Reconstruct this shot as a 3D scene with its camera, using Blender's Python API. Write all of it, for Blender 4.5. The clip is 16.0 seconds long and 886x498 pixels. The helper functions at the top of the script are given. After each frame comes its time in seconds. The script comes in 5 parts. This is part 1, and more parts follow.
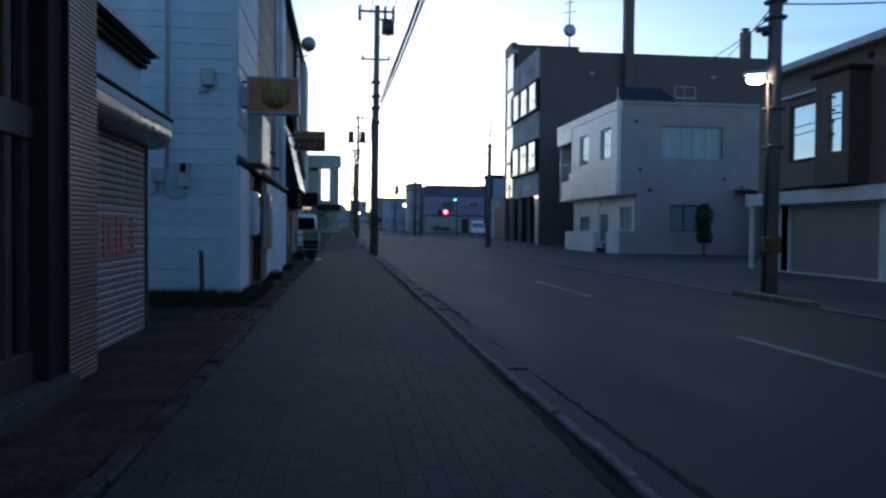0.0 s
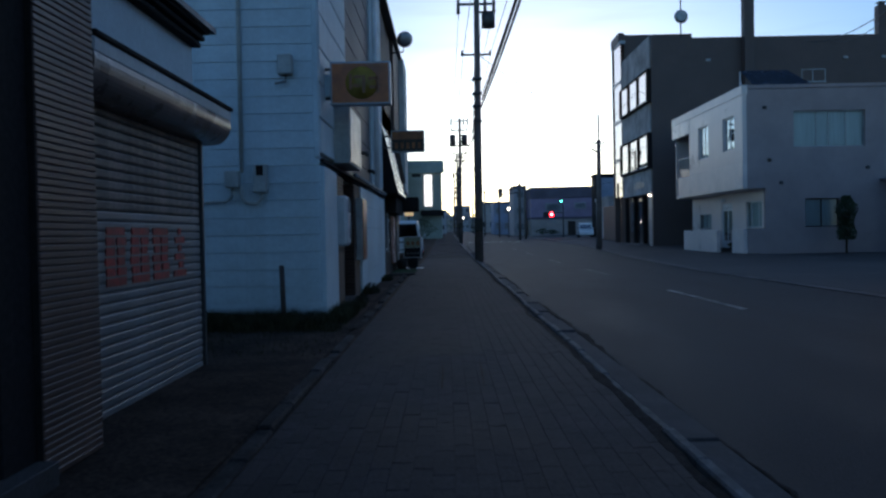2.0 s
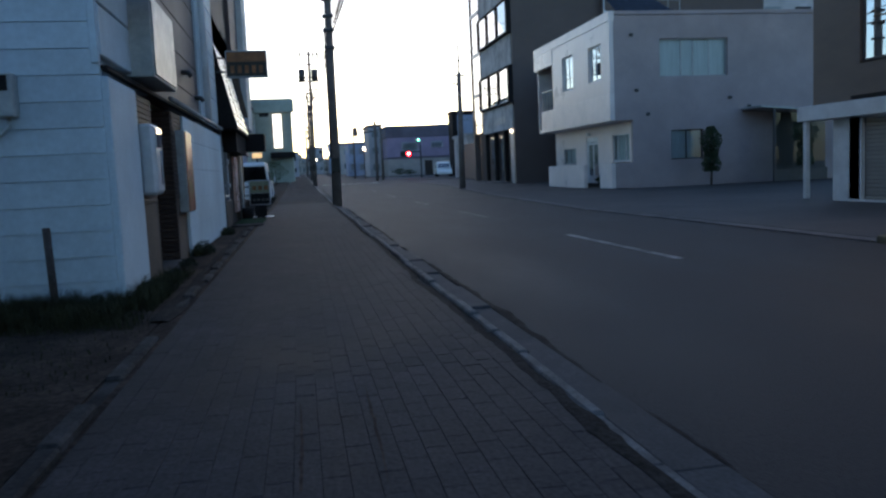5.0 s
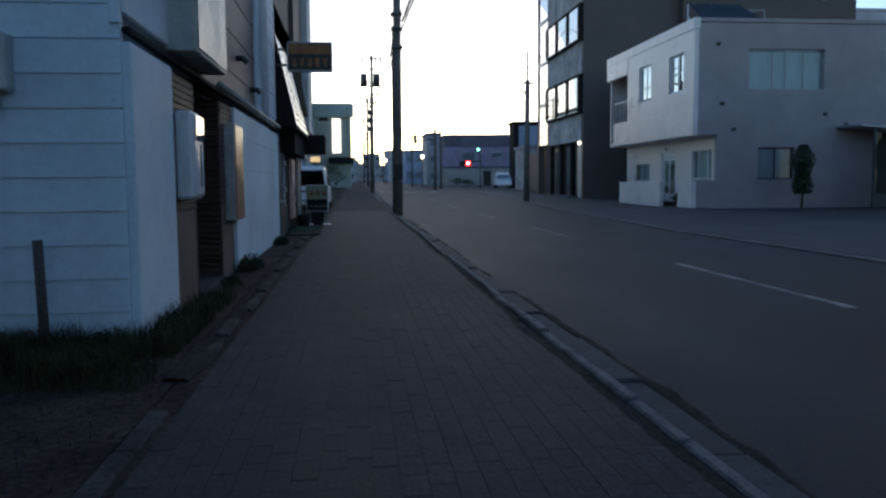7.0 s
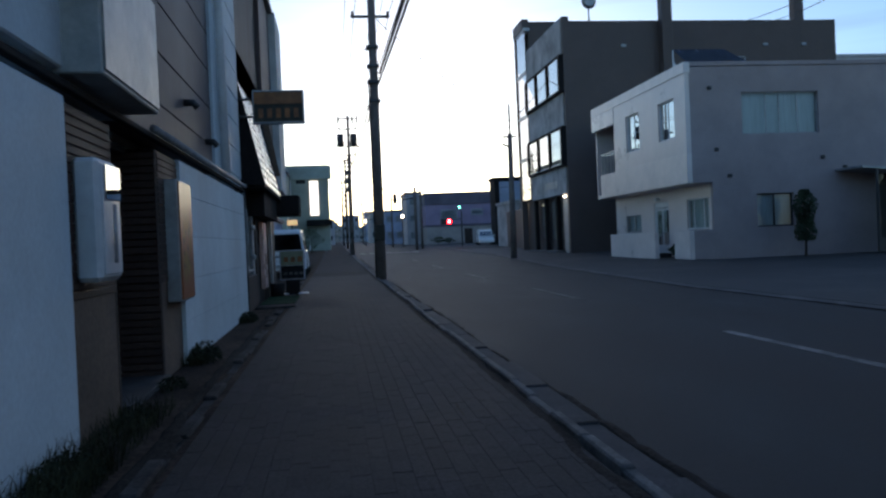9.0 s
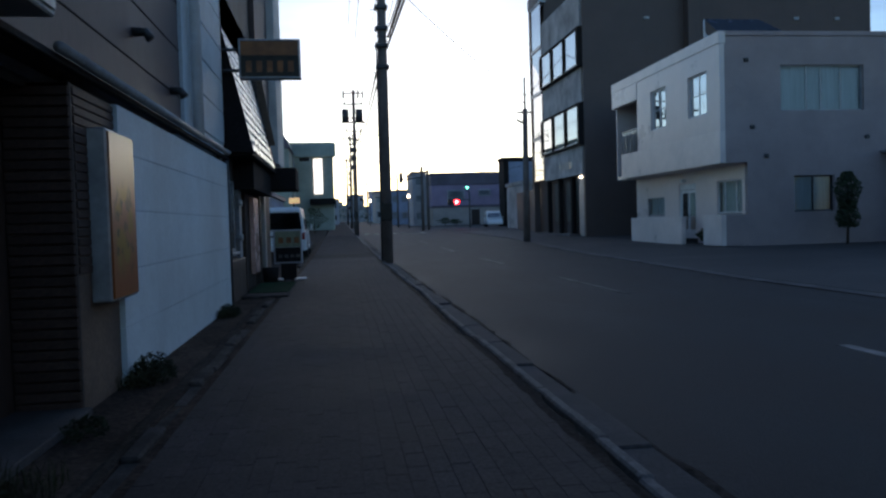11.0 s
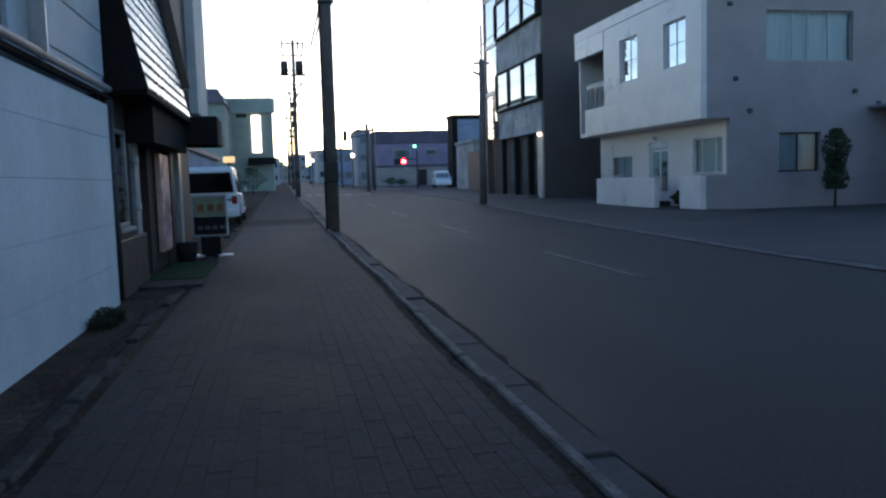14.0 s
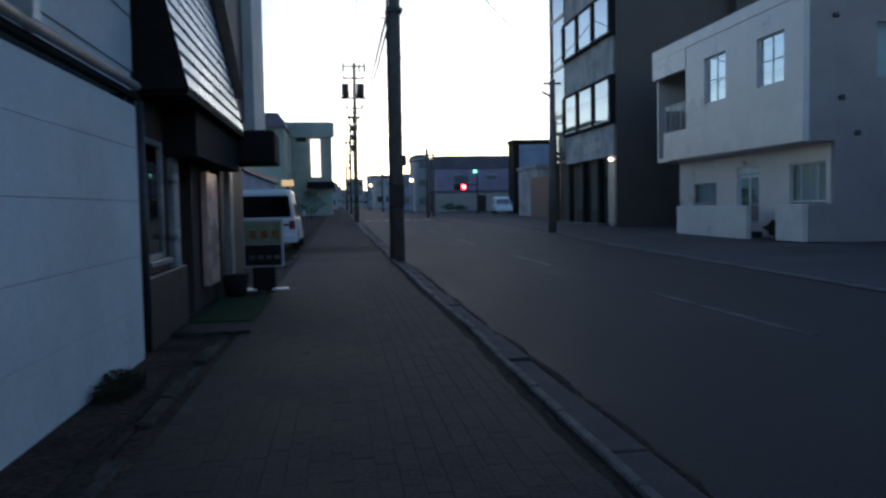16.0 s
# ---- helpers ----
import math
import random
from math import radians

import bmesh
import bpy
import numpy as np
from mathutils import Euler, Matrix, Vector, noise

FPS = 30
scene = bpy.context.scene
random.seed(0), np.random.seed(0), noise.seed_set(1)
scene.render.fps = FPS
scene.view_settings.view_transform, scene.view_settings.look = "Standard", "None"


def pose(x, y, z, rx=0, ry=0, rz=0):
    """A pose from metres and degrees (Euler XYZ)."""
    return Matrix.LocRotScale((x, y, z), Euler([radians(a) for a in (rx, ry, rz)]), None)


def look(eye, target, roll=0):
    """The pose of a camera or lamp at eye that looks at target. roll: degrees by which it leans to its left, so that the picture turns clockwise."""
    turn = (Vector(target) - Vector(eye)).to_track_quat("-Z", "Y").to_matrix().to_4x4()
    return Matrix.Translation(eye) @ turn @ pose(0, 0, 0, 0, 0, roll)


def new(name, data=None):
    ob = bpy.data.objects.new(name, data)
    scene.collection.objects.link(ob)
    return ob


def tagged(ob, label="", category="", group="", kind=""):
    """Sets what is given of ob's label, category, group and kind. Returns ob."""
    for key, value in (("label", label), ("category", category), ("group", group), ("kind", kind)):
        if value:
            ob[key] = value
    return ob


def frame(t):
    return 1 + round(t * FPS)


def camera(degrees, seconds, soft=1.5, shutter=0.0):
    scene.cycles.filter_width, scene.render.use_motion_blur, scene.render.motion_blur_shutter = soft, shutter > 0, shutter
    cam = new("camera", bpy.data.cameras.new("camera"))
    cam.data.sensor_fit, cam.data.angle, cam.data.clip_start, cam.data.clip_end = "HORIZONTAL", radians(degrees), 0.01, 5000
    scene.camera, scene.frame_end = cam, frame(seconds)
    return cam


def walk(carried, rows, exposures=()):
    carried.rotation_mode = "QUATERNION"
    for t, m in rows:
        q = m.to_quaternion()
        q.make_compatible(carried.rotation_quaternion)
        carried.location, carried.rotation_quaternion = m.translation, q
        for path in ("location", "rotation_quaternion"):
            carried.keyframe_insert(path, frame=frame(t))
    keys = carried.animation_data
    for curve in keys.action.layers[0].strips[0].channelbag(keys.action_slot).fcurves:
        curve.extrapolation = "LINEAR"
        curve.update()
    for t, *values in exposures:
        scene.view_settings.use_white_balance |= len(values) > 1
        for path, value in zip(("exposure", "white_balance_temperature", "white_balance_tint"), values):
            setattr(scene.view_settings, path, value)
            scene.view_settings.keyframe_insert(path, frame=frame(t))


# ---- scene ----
cam = camera(58.8, 16.0, soft=2.4, shutter=0.5)

PATH = [
    (0, (-0.06, -0.221, 1.084), (0.194, 1.762, 1.034), 0.5),
    (0.5, (0.026, 0.292, 1.091), (0.185, 2.286, 1.069), 0.1),
    (1, (-0.013, 0.793, 1.088), (0.089, 2.79, 1.038), 0.6),
    (1.5, (-0.002, 1.256, 1.091), (0.132, 3.251, 1.034), -0.2),
    (2, (-0.018, 1.744, 1.099), (-0.028, 3.743, 1.061), -1.1),
    (2.5, (-0.055, 2.197, 1.129), (-0.043, 4.197, 1.177), -2.1),
    (3, (-0.032, 2.71, 1.129), (-0.022, 4.71, 1.164), -2.0),
    (3.5, (-0.091, 3.177, 1.154), (0.058, 5.172, 1.15), -2.1),
    (4, (-0.05, 3.679, 1.122), (0.084, 5.673, 1.048), -1.0),
    (4.5, (-0.082, 4.149, 1.11), (0.136, 6.132, 0.96), -1.1),
    (5, (-0.012, 4.664, 1.068), (0.335, 6.623, 0.87), -2.6),
    (7.5, (-0.189, 7.068, 1.09), (0.015, 9.05, 0.924), -0.2),
    (8, (-0.21, 7.582, 1.099), (0.102, 9.547, 0.894), 0.1),
    (8.5, (-0.117, 8.064, 1.087), (0.175, 10.037, 0.936), -1.5),
    (9, (-0.128, 8.519, 1.111), (0.144, 10.5, 1.089), -2.5),
    (11.5, (-0.06, 11.264, 1.11), (0.182, 13.247, 1.011), -1.1),
    (12, (-0.08, 11.823, 1.132), (-0.022, 13.818, 1.003), 0.2),
    (12.5, (-0.079, 12.271, 1.158), (0.056, 14.261, 1.004), -0.2),
    (13, (0.045, 12.702, 1.197), (0.194, 14.686, 0.997), -1.0),
    (13.5, (0.024, 13.151, 1.198), (0.395, 15.107, 1.01), -1.6),
    (14, (0.054, 13.641, 1.168), (0.45, 15.593, 0.993), -1.7),
    (14.5, (-0.002, 14.077, 1.2), (0.244, 16.057, 1.061), -1.2),
    (15, (-0.029, 14.593, 1.199), (0.196, 16.579, 1.119), -1.4),
    (15.5, (-0.066, 15.099, 1.207), (0.117, 17.089, 1.132), -1.2),
    (16, (-0.038, 15.561, 1.17), (0.224, 17.541, 1.064), -1.1),
]
walk(cam, [(t, look(eye, target, roll)) for t, eye, target, roll in PATH],
     exposures=[(0, 0.69, 6550, 15), (0.5, 0.49, 6100, 15), (1, 0.53, 6300, 15), (1.5, 0.51, 6400, 15), (2, 0.35, 6500, 12), (2.5, 0.13, 6220, 12), (3, 0.13, 6170, 12), 
                (3.5, 0.18, 6220, 12), (4, 0.53, 6600, 13), (4.5, 0.8, 7200, 15), (5, 1.2, 7650, 15), (7.5, 0.97, 7650, 15), (8.5, 1.05, 7650, 15), (9, 0.78, 7350, 15), 
                (11.5, 0.62, 7450, 15), (12.5, 0.82, 7600, 16), (13, 1.0, 7600, 16), (14, 1.35, 7650, 15), (14.5, 1.0, 7600, 15), (15, 0.58, 7500, 15), (16, 0.7, 7500, 15)])

# ---- world and light ----
world = bpy.data.worlds.new("dusk_sky")
scene.world = world
world.use_nodes = True
wn = world.node_tree.nodes
sky = wn.new("ShaderNodeTexSky")
sky.sky_type = "NISHITA"
sky.sun_disc = False
sky.sun_elevation = radians(8.0)
sky.sun_rotation = radians(6)
sky.air_density, sky.dust_density, sky.ozone_density = 0.9, 0.4, 4.0
wn["Background"].inputs["Strength"].default_value = 0.15
# thin streaks of cloud, densest low over the horizon
wl = world.node_tree.links.new
sky_co = wn.new("ShaderNodeTexCoord")
sky_map = wn.new("ShaderNodeMapping")
sky_map.inputs["Scale"].default_value = (2.2, 2.2, 22.0)
streak = wn.new("ShaderNodeTexNoise")
streak.inputs["Scale"].default_value, streak.inputs["Detail"].default_value = 1.6, 6
veil = wn.new("ShaderNodeMapRange")
veil.inputs["From Min"].default_value, veil.inputs["From Max"].default_value = 0.5, 0.72
veil.inputs["To Min"].default_value, veil.inputs["To Max"].default_value = 0.0, 0.3
cloud = wn.new("ShaderNodeMix")
cloud.data_type, cloud.blend_type = "RGBA", "MULTIPLY"
cloud.inputs["B"].default_value = (0.58, 0.52, 0.55, 1)
wl(sky_co.outputs["Generated"], sky_map.inputs["Vector"])
wl(sky_map.outputs["Vector"], streak.inputs["Vector"])
wl(streak.outputs["Fac"], veil.inputs["Value"])
wl(veil.outputs["Result"], cloud.inputs["Factor"])
wl(sky.outputs["Color"], cloud.inputs["A"])
wl(cloud.outputs["Result"], wn["Background"].inputs["Color"])

sun_data = bpy.data.lights.new("sun", "SUN")
sun_data.energy, sun_data.angle, sun_data.color = 0.05, radians(20), (1.0, 0.85, 0.75)
sun = new("sun", sun_data)
sun.matrix_world = look((0, 0, 30), (0.1 * 30, -30, 30 - 3.0))


# ---- materials ----
def material(name, color, rough=0.8, metal=0.0, fine=40.0, coarse=1.2, vary=0.25, bump=0.15, stain=0.25, spec=0.5, stretch=(1, 1, 1), per=0.0, placed=False, island=0.0):
    """A worn surface: grain, broad stains and relief, at real size. placed: the pattern runs on from piece to piece."""
    m = bpy.data.materials.new(name)
    m.use_nodes = True
    nt = m.node_tree
    n, link = nt.nodes, nt.links.new
    bsdf = n["Principled BSDF"]
    bsdf.inputs["Roughness"].default_value = rough
    bsdf.inputs["Metallic"].default_value = metal
    bsdf.inputs["Specular IOR Level"].default_value = spec
    co = n.new("ShaderNodeTexCoord")
    mp = n.new("ShaderNodeMapping")
    mp.inputs["Scale"].default_value = stretch
    link(n.new("ShaderNodeNewGeometry").outputs["Position"] if placed else co.outputs["Object"], mp.inputs["Vector"])
    grain = n.new("ShaderNodeTexNoise")
    grain.inputs["Scale"].default_value, grain.inputs["Detail"].default_value = fine, 6
    broad = n.new("ShaderNodeTexNoise")
    broad.inputs["Scale"].default_value, broad.inputs["Detail"].default_value = coarse, 5
    broad.inputs["Roughness"].default_value = 0.65
    link(mp.outputs["Vector"], grain.inputs["Vector"])
    link(mp.outputs["Vector"], broad.inputs["Vector"])
    r1 = n.new("ShaderNodeMapRange")
    r1.inputs["From Min"].default_value, r1.inputs["From Max"].default_value = 0.3, 0.7
    r1.inputs["To Min"].default_value, r1.inputs["To Max"].default_value = 1 - vary, 1 + vary
    link(grain.outputs["Fac"], r1.inputs["Value"])
    r2 = n.new("ShaderNodeMapRange")
    r2.inputs["From Min"].default_value, r2.inputs["From Max"].default_value = 0.35, 0.65
    r2.inputs["To Min"].default_value, r2.inputs["To Max"].default_value = 1 - stain, 1 + stain * 0.5
    link(broad.outputs["Fac"], r2.inputs["Value"])
    mul = n.new("ShaderNodeMath")
    mul.operation = "MULTIPLY"
    link(r1.outputs["Result"], mul.inputs[0])
    link(r2.outputs["Result"], mul.inputs[1])
    last = mul.outputs[0]
    if per:
        info = n.new("ShaderNodeObjectInfo")
        r3 = n.new("ShaderNodeMapRange")
        r3.inputs["To Min"].default_value, r3.inputs["To Max"].default_value = 1 - per, 1 + per
        link(info.outputs["Random"], r3.inputs["Value"])
        mul2 = n.new("ShaderNodeMath")
        mul2.operation = "MULTIPLY"
        link(last, mul2.inputs[0])
        link(r3.outputs["Result"], mul2.inputs[1])
        last = mul2.outputs[0]
    if island:
        r4 = n.new("ShaderNodeMapRange")
        r4.inputs["To Min"].default_value, r4.inputs["To Max"].default_value = 1 - island, 1 + island
        link(n.new("ShaderNodeNewGeometry").outputs["Random Per Island"], r4.inputs["Value"])
        mul3 = n.new("ShaderNodeMath")
        mul3.operation = "MULTIPLY"
        link(last, mul3.inputs[0])
        link(r4.outputs["Result"], mul3.inputs[1])
        last = mul3.outputs[0]
    tint = n.new("ShaderNodeMix")
    tint.data_type, tint.blend_type = "RGBA", "MULTIPLY"
    tint.inputs["Factor"].default_value = 1.0
    tint.inputs["A"].default_value = (*color, 1)
    link(last, tint.inputs["B"])
    link(tint.outputs["Result"], bsdf.inputs["Base Color"])
    if rough > 0.15:
        rr = n.new("ShaderNodeMapRange")
        rr.inputs["From Min"].default_value, rr.inputs["From Max"].default_value = 0.3, 0.7
        rr.inputs["To Min"].default_value, rr.inputs["To Max"].default_value = max(0.05, rough - 0.1), min(1, rough + 0.08)
        link(broad.outputs["Fac"], rr.inputs["Value"])
        link(rr.outputs["Result"], bsdf.inputs["Roughness"])
    if bump:
        bp = n.new("ShaderNodeBump")
        bp.inputs["Strength"].default_value, bp.inputs["Distance"].default_value = bump, 0.01
        link(grain.outputs["Fac"], bp.inputs["Height"])
        link(bp.outputs["Normal"], bsdf.inputs["Normal"])
    return m


def glow(name, color, strength):
    m = bpy.data.materials.new(name)
    m.use_nodes = True
    b = m.node_tree.nodes["Principled BSDF"]
    b.inputs["Base Color"].default_value = (*color, 1)
    b.inputs["Emission Color"].default_value = (*color, 1)
    b.inputs["Emission Strength"].default_value = strength
    return m


def pane_glass(name, ior=1.6, tint=(0.75, 0.8, 0.82), rough=0.01):
    """Thin window glass: mirrors more at a glance, else lets the light through."""
    m = bpy.data.materials.new(name)
    m.use_nodes = True
    n, link = m.node_tree.nodes, m.node_tree.links.new
    fr = n.new("ShaderNodeFresnel")
    fr.inputs["IOR"].default_value = ior
    clear = n.new("ShaderNodeBsdfTransparent")
    clear.inputs["Color"].default_value = (*tint, 1)
    gloss = n.new("ShaderNodeBsdfGlossy")
    gloss.inputs["Roughness"].default_value = rough
    mix = n.new("ShaderNodeMixShader")
    link(fr.outputs["Fac"], mix.inputs["Fac"])
    link(clear.outputs["BSDF"], mix.inputs[1])
    link(gloss.outputs["BSDF"], mix.inputs[2])
    link(mix.outputs["Shader"], n["Material Output"].inputs["Surface"])
    return m


M_ASPHALT = material("asphalt", (0.026, 0.021, 0.0205), 0.74, spec=0.38, fine=70, coarse=0.7, vary=0.45, bump=0.7, stain=0.65, stretch=(1.5, 0.4, 1), placed=True)
M_LOT = material("lot_asphalt", (0.075, 0.064, 0.061), 0.76, spec=0.4, fine=60, coarse=0.3, vary=0.4, bump=0.6, stain=0.5)
M_SLAB = material("paving_brick", (0.047, 0.0385, 0.0385), 0.82, spec=0.3, fine=45, coarse=0.9, vary=0.4, bump=0.4, stain=0.5, per=0.12, placed=True, island=0.12)
M_JOINT = material("slab_joint", (0.04, 0.033, 0.033), 0.95, spec=0.2, fine=80, coarse=2, vary=0.4, bump=0.5)
M_KERB = material("kerb_concrete", (0.15, 0.134, 0.128), 0.85, fine=50, coarse=2.6, vary=0.35, bump=0.4, stain=0.6, per=0.1, placed=True)
M_GUTTER = material("gutter_concrete", (0.056, 0.051, 0.051), 0.85, fine=50, coarse=1.6, vary=0.3, bump=0.4, stain=0.55, per=0.12, placed=True)
M_YKERB = material("faded_yellow_kerb", (0.166, 0.134, 0.077), 0.8, fine=40, coarse=3, vary=0.3, bump=0.3, stain=0.5)
M_SOIL = material("soil", (0.064, 0.043, 0.034), 1.0, spec=0.1, fine=30, coarse=1.7, vary=0.5, bump=0.9, stain=0.55, placed=True)
M_LINE = material("road_paint", (0.24, 0.235, 0.23), 0.85, fine=45, coarse=2.2, vary=0.5, bump=0.3, stain=0.75, per=0.3)
M_DIRT = material("dirt", (0.042, 0.034, 0.029), 1.0, spec=0.1, fine=40, coarse=3, vary=0.5, bump=0.8, stain=0.4, placed=True)
M_SOLAR = material("solar_panel_glass", (0.03, 0.045, 0.07), 0.25, fine=10, coarse=1, vary=0.1, bump=0, stain=0.2)
M_GRASS = material("grass", (0.055, 0.052, 0.026), 0.9, spec=0.15, fine=6, coarse=1, vary=0.5, bump=0)
M_WEED = material("weed_leaves", (0.03, 0.036, 0.018), 0.8, spec=0.2, fine=8, coarse=2, vary=0.5, bump=0)
M_LEAF = material("leaves", (0.038, 0.064, 0.026), 0.7, fine=8, coarse=1.5, vary=0.5, bump=0)
M_BARK = material("bark", (0.09, 0.064, 0.045), 0.95, fine=30, coarse=4, vary=0.4, bump=0.6)
M_CLAP = material("white_clapboard", (0.58, 0.66, 0.69), 0.65, fine=25, coarse=1.0, vary=0.06, bump=0.1, stain=0.18, per=0.05)
M_WHITE = material("white_render", (0.64, 0.73, 0.76), 0.75, fine=30, coarse=0.8, vary=0.06, bump=0.15, stain=0.14)
M_WHITEMETAL = material("white_metal", (0.768, 0.768, 0.768), 0.4, fine=20, coarse=1.5, vary=0.05, bump=0.03, stain=0.2)
M_EDGING = material("edging_concrete", (0.06, 0.052, 0.049), 0.9, spec=0.2, fine=40, coarse=1.9, vary=0.35, bump=0.5, stain=0.8, per=0.12, placed=True)
M_TINTED = pane_glass("tinted_glass", 1.45, (0.25, 0.3, 0.29))
M_GRIMYSHADED = material("grimy_shaded_slat", (0.15, 0.12, 0.105), 0.6, fine=20, coarse=2.5, vary=0.3, bump=0.05, stain=0.6, per=0.1)
M_DULLGLASS = pane_glass("dull_glass", 1.2, (0.7, 0.78, 0.76), 0.2)
M_LINEWORN = material("worn_road_paint", (0.095, 0.093, 0.09), 0.85, fine=45, coarse=2.2, vary=0.6, bump=0.3, stain=0.9, per=0.3)
M_SHUTTER = material("shutter_slat", (0.218, 0.207, 0.207), 0.5, fine=20, coarse=1.2, vary=0.1, bump=0.05, stain=0.3, per=0.08)
M_REDPAINT = material("faded_red_paint", (0.4, 0.04, 0.028), 0.6, fine=30, coarse=6, vary=0.3, bump=0.05, stain=0.6)
M_BROWNTILE = material("brown_tile", (0.07, 0.039, 0.03), 0.65, spec=0.3, fine=40, coarse=1.5, vary=0.3, bump=0.25, stain=0.35, per=0.2)
M_GLAZEDTILE = material("glazed_brown_tile", (0.12, 0.066, 0.052), 0.5, fine=40, coarse=1.5, vary=0.2, bump=0.15, stain=0.3, per=0.12)
M_FARKERB = material("far_kerb_concrete", (0.105, 0.095, 0.092), 0.8, fine=40, coarse=1.5, vary=0.3, bump=0.4, stain=0.7)
M_BROWN = material("brown_siding", (0.088, 0.056, 0.053), 0.6, fine=30, coarse=1.0, vary=0.15, bump=0.15, stain=0.25, stretch=(1, 1, 0.25))
M_TAN = material("tan_wall", (0.166, 0.105, 0.074), 0.85, fine=30, coarse=1.2, vary=0.2, bump=0.3, stain=0.35)
M_DARK = material("dark_paint", (0.023, 0.02, 0.02), 0.85, spec=0.15, fine=30, coarse=1.5, vary=0.3, bump=0.1)
M_DARKWOOD = material("dark_wood", (0.058, 0.037, 0.028), 0.65, fine=30, coarse=1.5, vary=0.35, bump=0.25, stretch=(1, 1, 0.15))
M_GREYMETAL = material("grey_metal", (0.384, 0.397, 0.41), 0.45, metal=0.6, fine=20, coarse=2, vary=0.1, bump=0.05, stain=0.3)
M_PIPE = material("dull_grey_pipe", (0.3, 0.31, 0.32), 0.55, fine=20, coarse=2, vary=0.15, bump=0.05, stain=0.35)
M_DARKMETAL = material("dark_metal", (0.077, 0.077, 0.079), 0.5, metal=0.4, fine=20, coarse=2, vary=0.2, bump=0.05, stain=0.3)
M_AWN = material("awning_metal", (0.46, 0.52, 0.53), 0.3, metal=0.45, fine=15, coarse=1.5, vary=0.08, bump=0.02, stain=0.25)
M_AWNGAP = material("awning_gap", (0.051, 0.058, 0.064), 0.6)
M_PINK = material("pink_panel", (0.8, 0.46, 0.38), 0.28, fine=25, coarse=1.5, vary=0.08, bump=0.02, stain=0.2)
M_PLASTIC = material("grey_box_plastic", (0.461, 0.461, 0.435), 0.5, fine=25, coarse=3, vary=0.08, bump=0.05, stain=0.25)
M_SIGNWHITE = material("sign_acrylic", (0.46, 0.44, 0.4), 0.4, fine=8, coarse=2.6, vary=0.08, bump=0, stain=0.5)
M_ORANGE = material("sign_orange", (0.46, 0.12, 0.03), 0.4, fine=6, coarse=2.5, vary=0.15, bump=0, stain=0.35)
M_YELLOW = material("sign_yellow", (0.34, 0.2, 0.028), 0.45, fine=8, coarse=3, vary=0.2, bump=0, stain=0.4)
M_DIRTYYELLOW = material("dirty_yellow_wrap", (0.13, 0.07, 0.018), 0.6, fine=12, coarse=4, vary=0.3, bump=0, stain=0.6)
M_OLIVE = material("sign_olive", (0.045, 0.038, 0.026), 0.7, fine=8, coarse=3, vary=0.2, bump=0, stain=0.3)
M_BROWNSIGN = material("sign_brown", (0.282, 0.096, 0.026), 0.45, fine=8, coarse=3, vary=0.2, bump=0, stain=0.3)
# house front and side: the light falling on each is part of its colour
M_HOUSE = material("house_panel_warm_lit", (0.78, 0.655, 0.61), 0.33, spec=0.7, fine=45, coarse=0.5, vary=0.04, bump=0.03, stain=0.09)
M_HOUSESIDE = material("house_render_shaded", (0.41, 0.328, 0.318), 0.9, spec=0.3, fine=45, coarse=0.5, vary=0.1, bump=0.4, stain=0.15)
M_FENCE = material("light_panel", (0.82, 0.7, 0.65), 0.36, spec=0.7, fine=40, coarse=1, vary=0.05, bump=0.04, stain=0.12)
M_CLADDING = material("dark_cladding", (0.118, 0.083, 0.074), 0.6, fine=30, coarse=0.3, vary=0.12, bump=0.08, stain=0.2)
M_CONCRETE = material("facade_concrete", (0.499, 0.474, 0.465), 0.85, fine=20, coarse=0.7, vary=0.15, bump=0.25, stain=0.45)
M_BROWNHOUSE = material("dark_brown_siding", (0.15, 0.105, 0.082), 0.7, fine=30, coarse=0.6, vary=0.15, bump=0.15, stain=0.2, stretch=(1, 1, 4))
M_GARAGE = material("garage_slat", (0.256, 0.224, 0.192), 0.5, fine=20, coarse=1, vary=0.1, bump=0.05, stain=0.2, per=0.06)
M_TRIM = material("pale_trim", (0.64, 0.627, 0.602), 0.7, fine=30, coarse=1, vary=0.08, bump=0.1, stain=0.2)
M_POLE = material("pole_concrete", (0.19, 0.15, 0.132), 0.8, fine=40, coarse=2, vary=0.2, bump=0.25, stain=0.3)
M_CABLE = material("cable_rubber", (0.02, 0.02, 0.022), 0.7, bump=0)
M_CERAMIC = material("insulator_ceramic", (0.154, 0.141, 0.141), 0.35, bump=0)
M_GREEN = material("pale_green_render", (0.42, 0.46, 0.39), 0.85, fine=15, coarse=0.4, vary=0.08, bump=0.15, stain=0.25)
M_PURPLE = material("purple_siding", (0.4, 0.3, 0.41), 0.7, fine=15, coarse=0.4, vary=0.08, bump=0.1, stain=0.2)
M_ROOFDARK = material("dark_roof", (0.165, 0.135, 0.17), 0.6, fine=15, coarse=0.5, vary=0.15, bump=0.1)
M_FARGREY = material("grey_render", (0.518, 0.501, 0.518), 0.85, fine=12, coarse=0.4, vary=0.1, bump=0.1, stain=0.25)
M_FARTAN = material("tan_render", (0.53, 0.46, 0.42), 0.85, fine=12, coarse=0.4, vary=0.1, bump=0.1, stain=0.25)
M_FARBLUE = material("blue_grey_render", (0.358, 0.43, 0.556), 0.85, fine=12, coarse=0.4, vary=0.1, bump=0.1, stain=0.25)
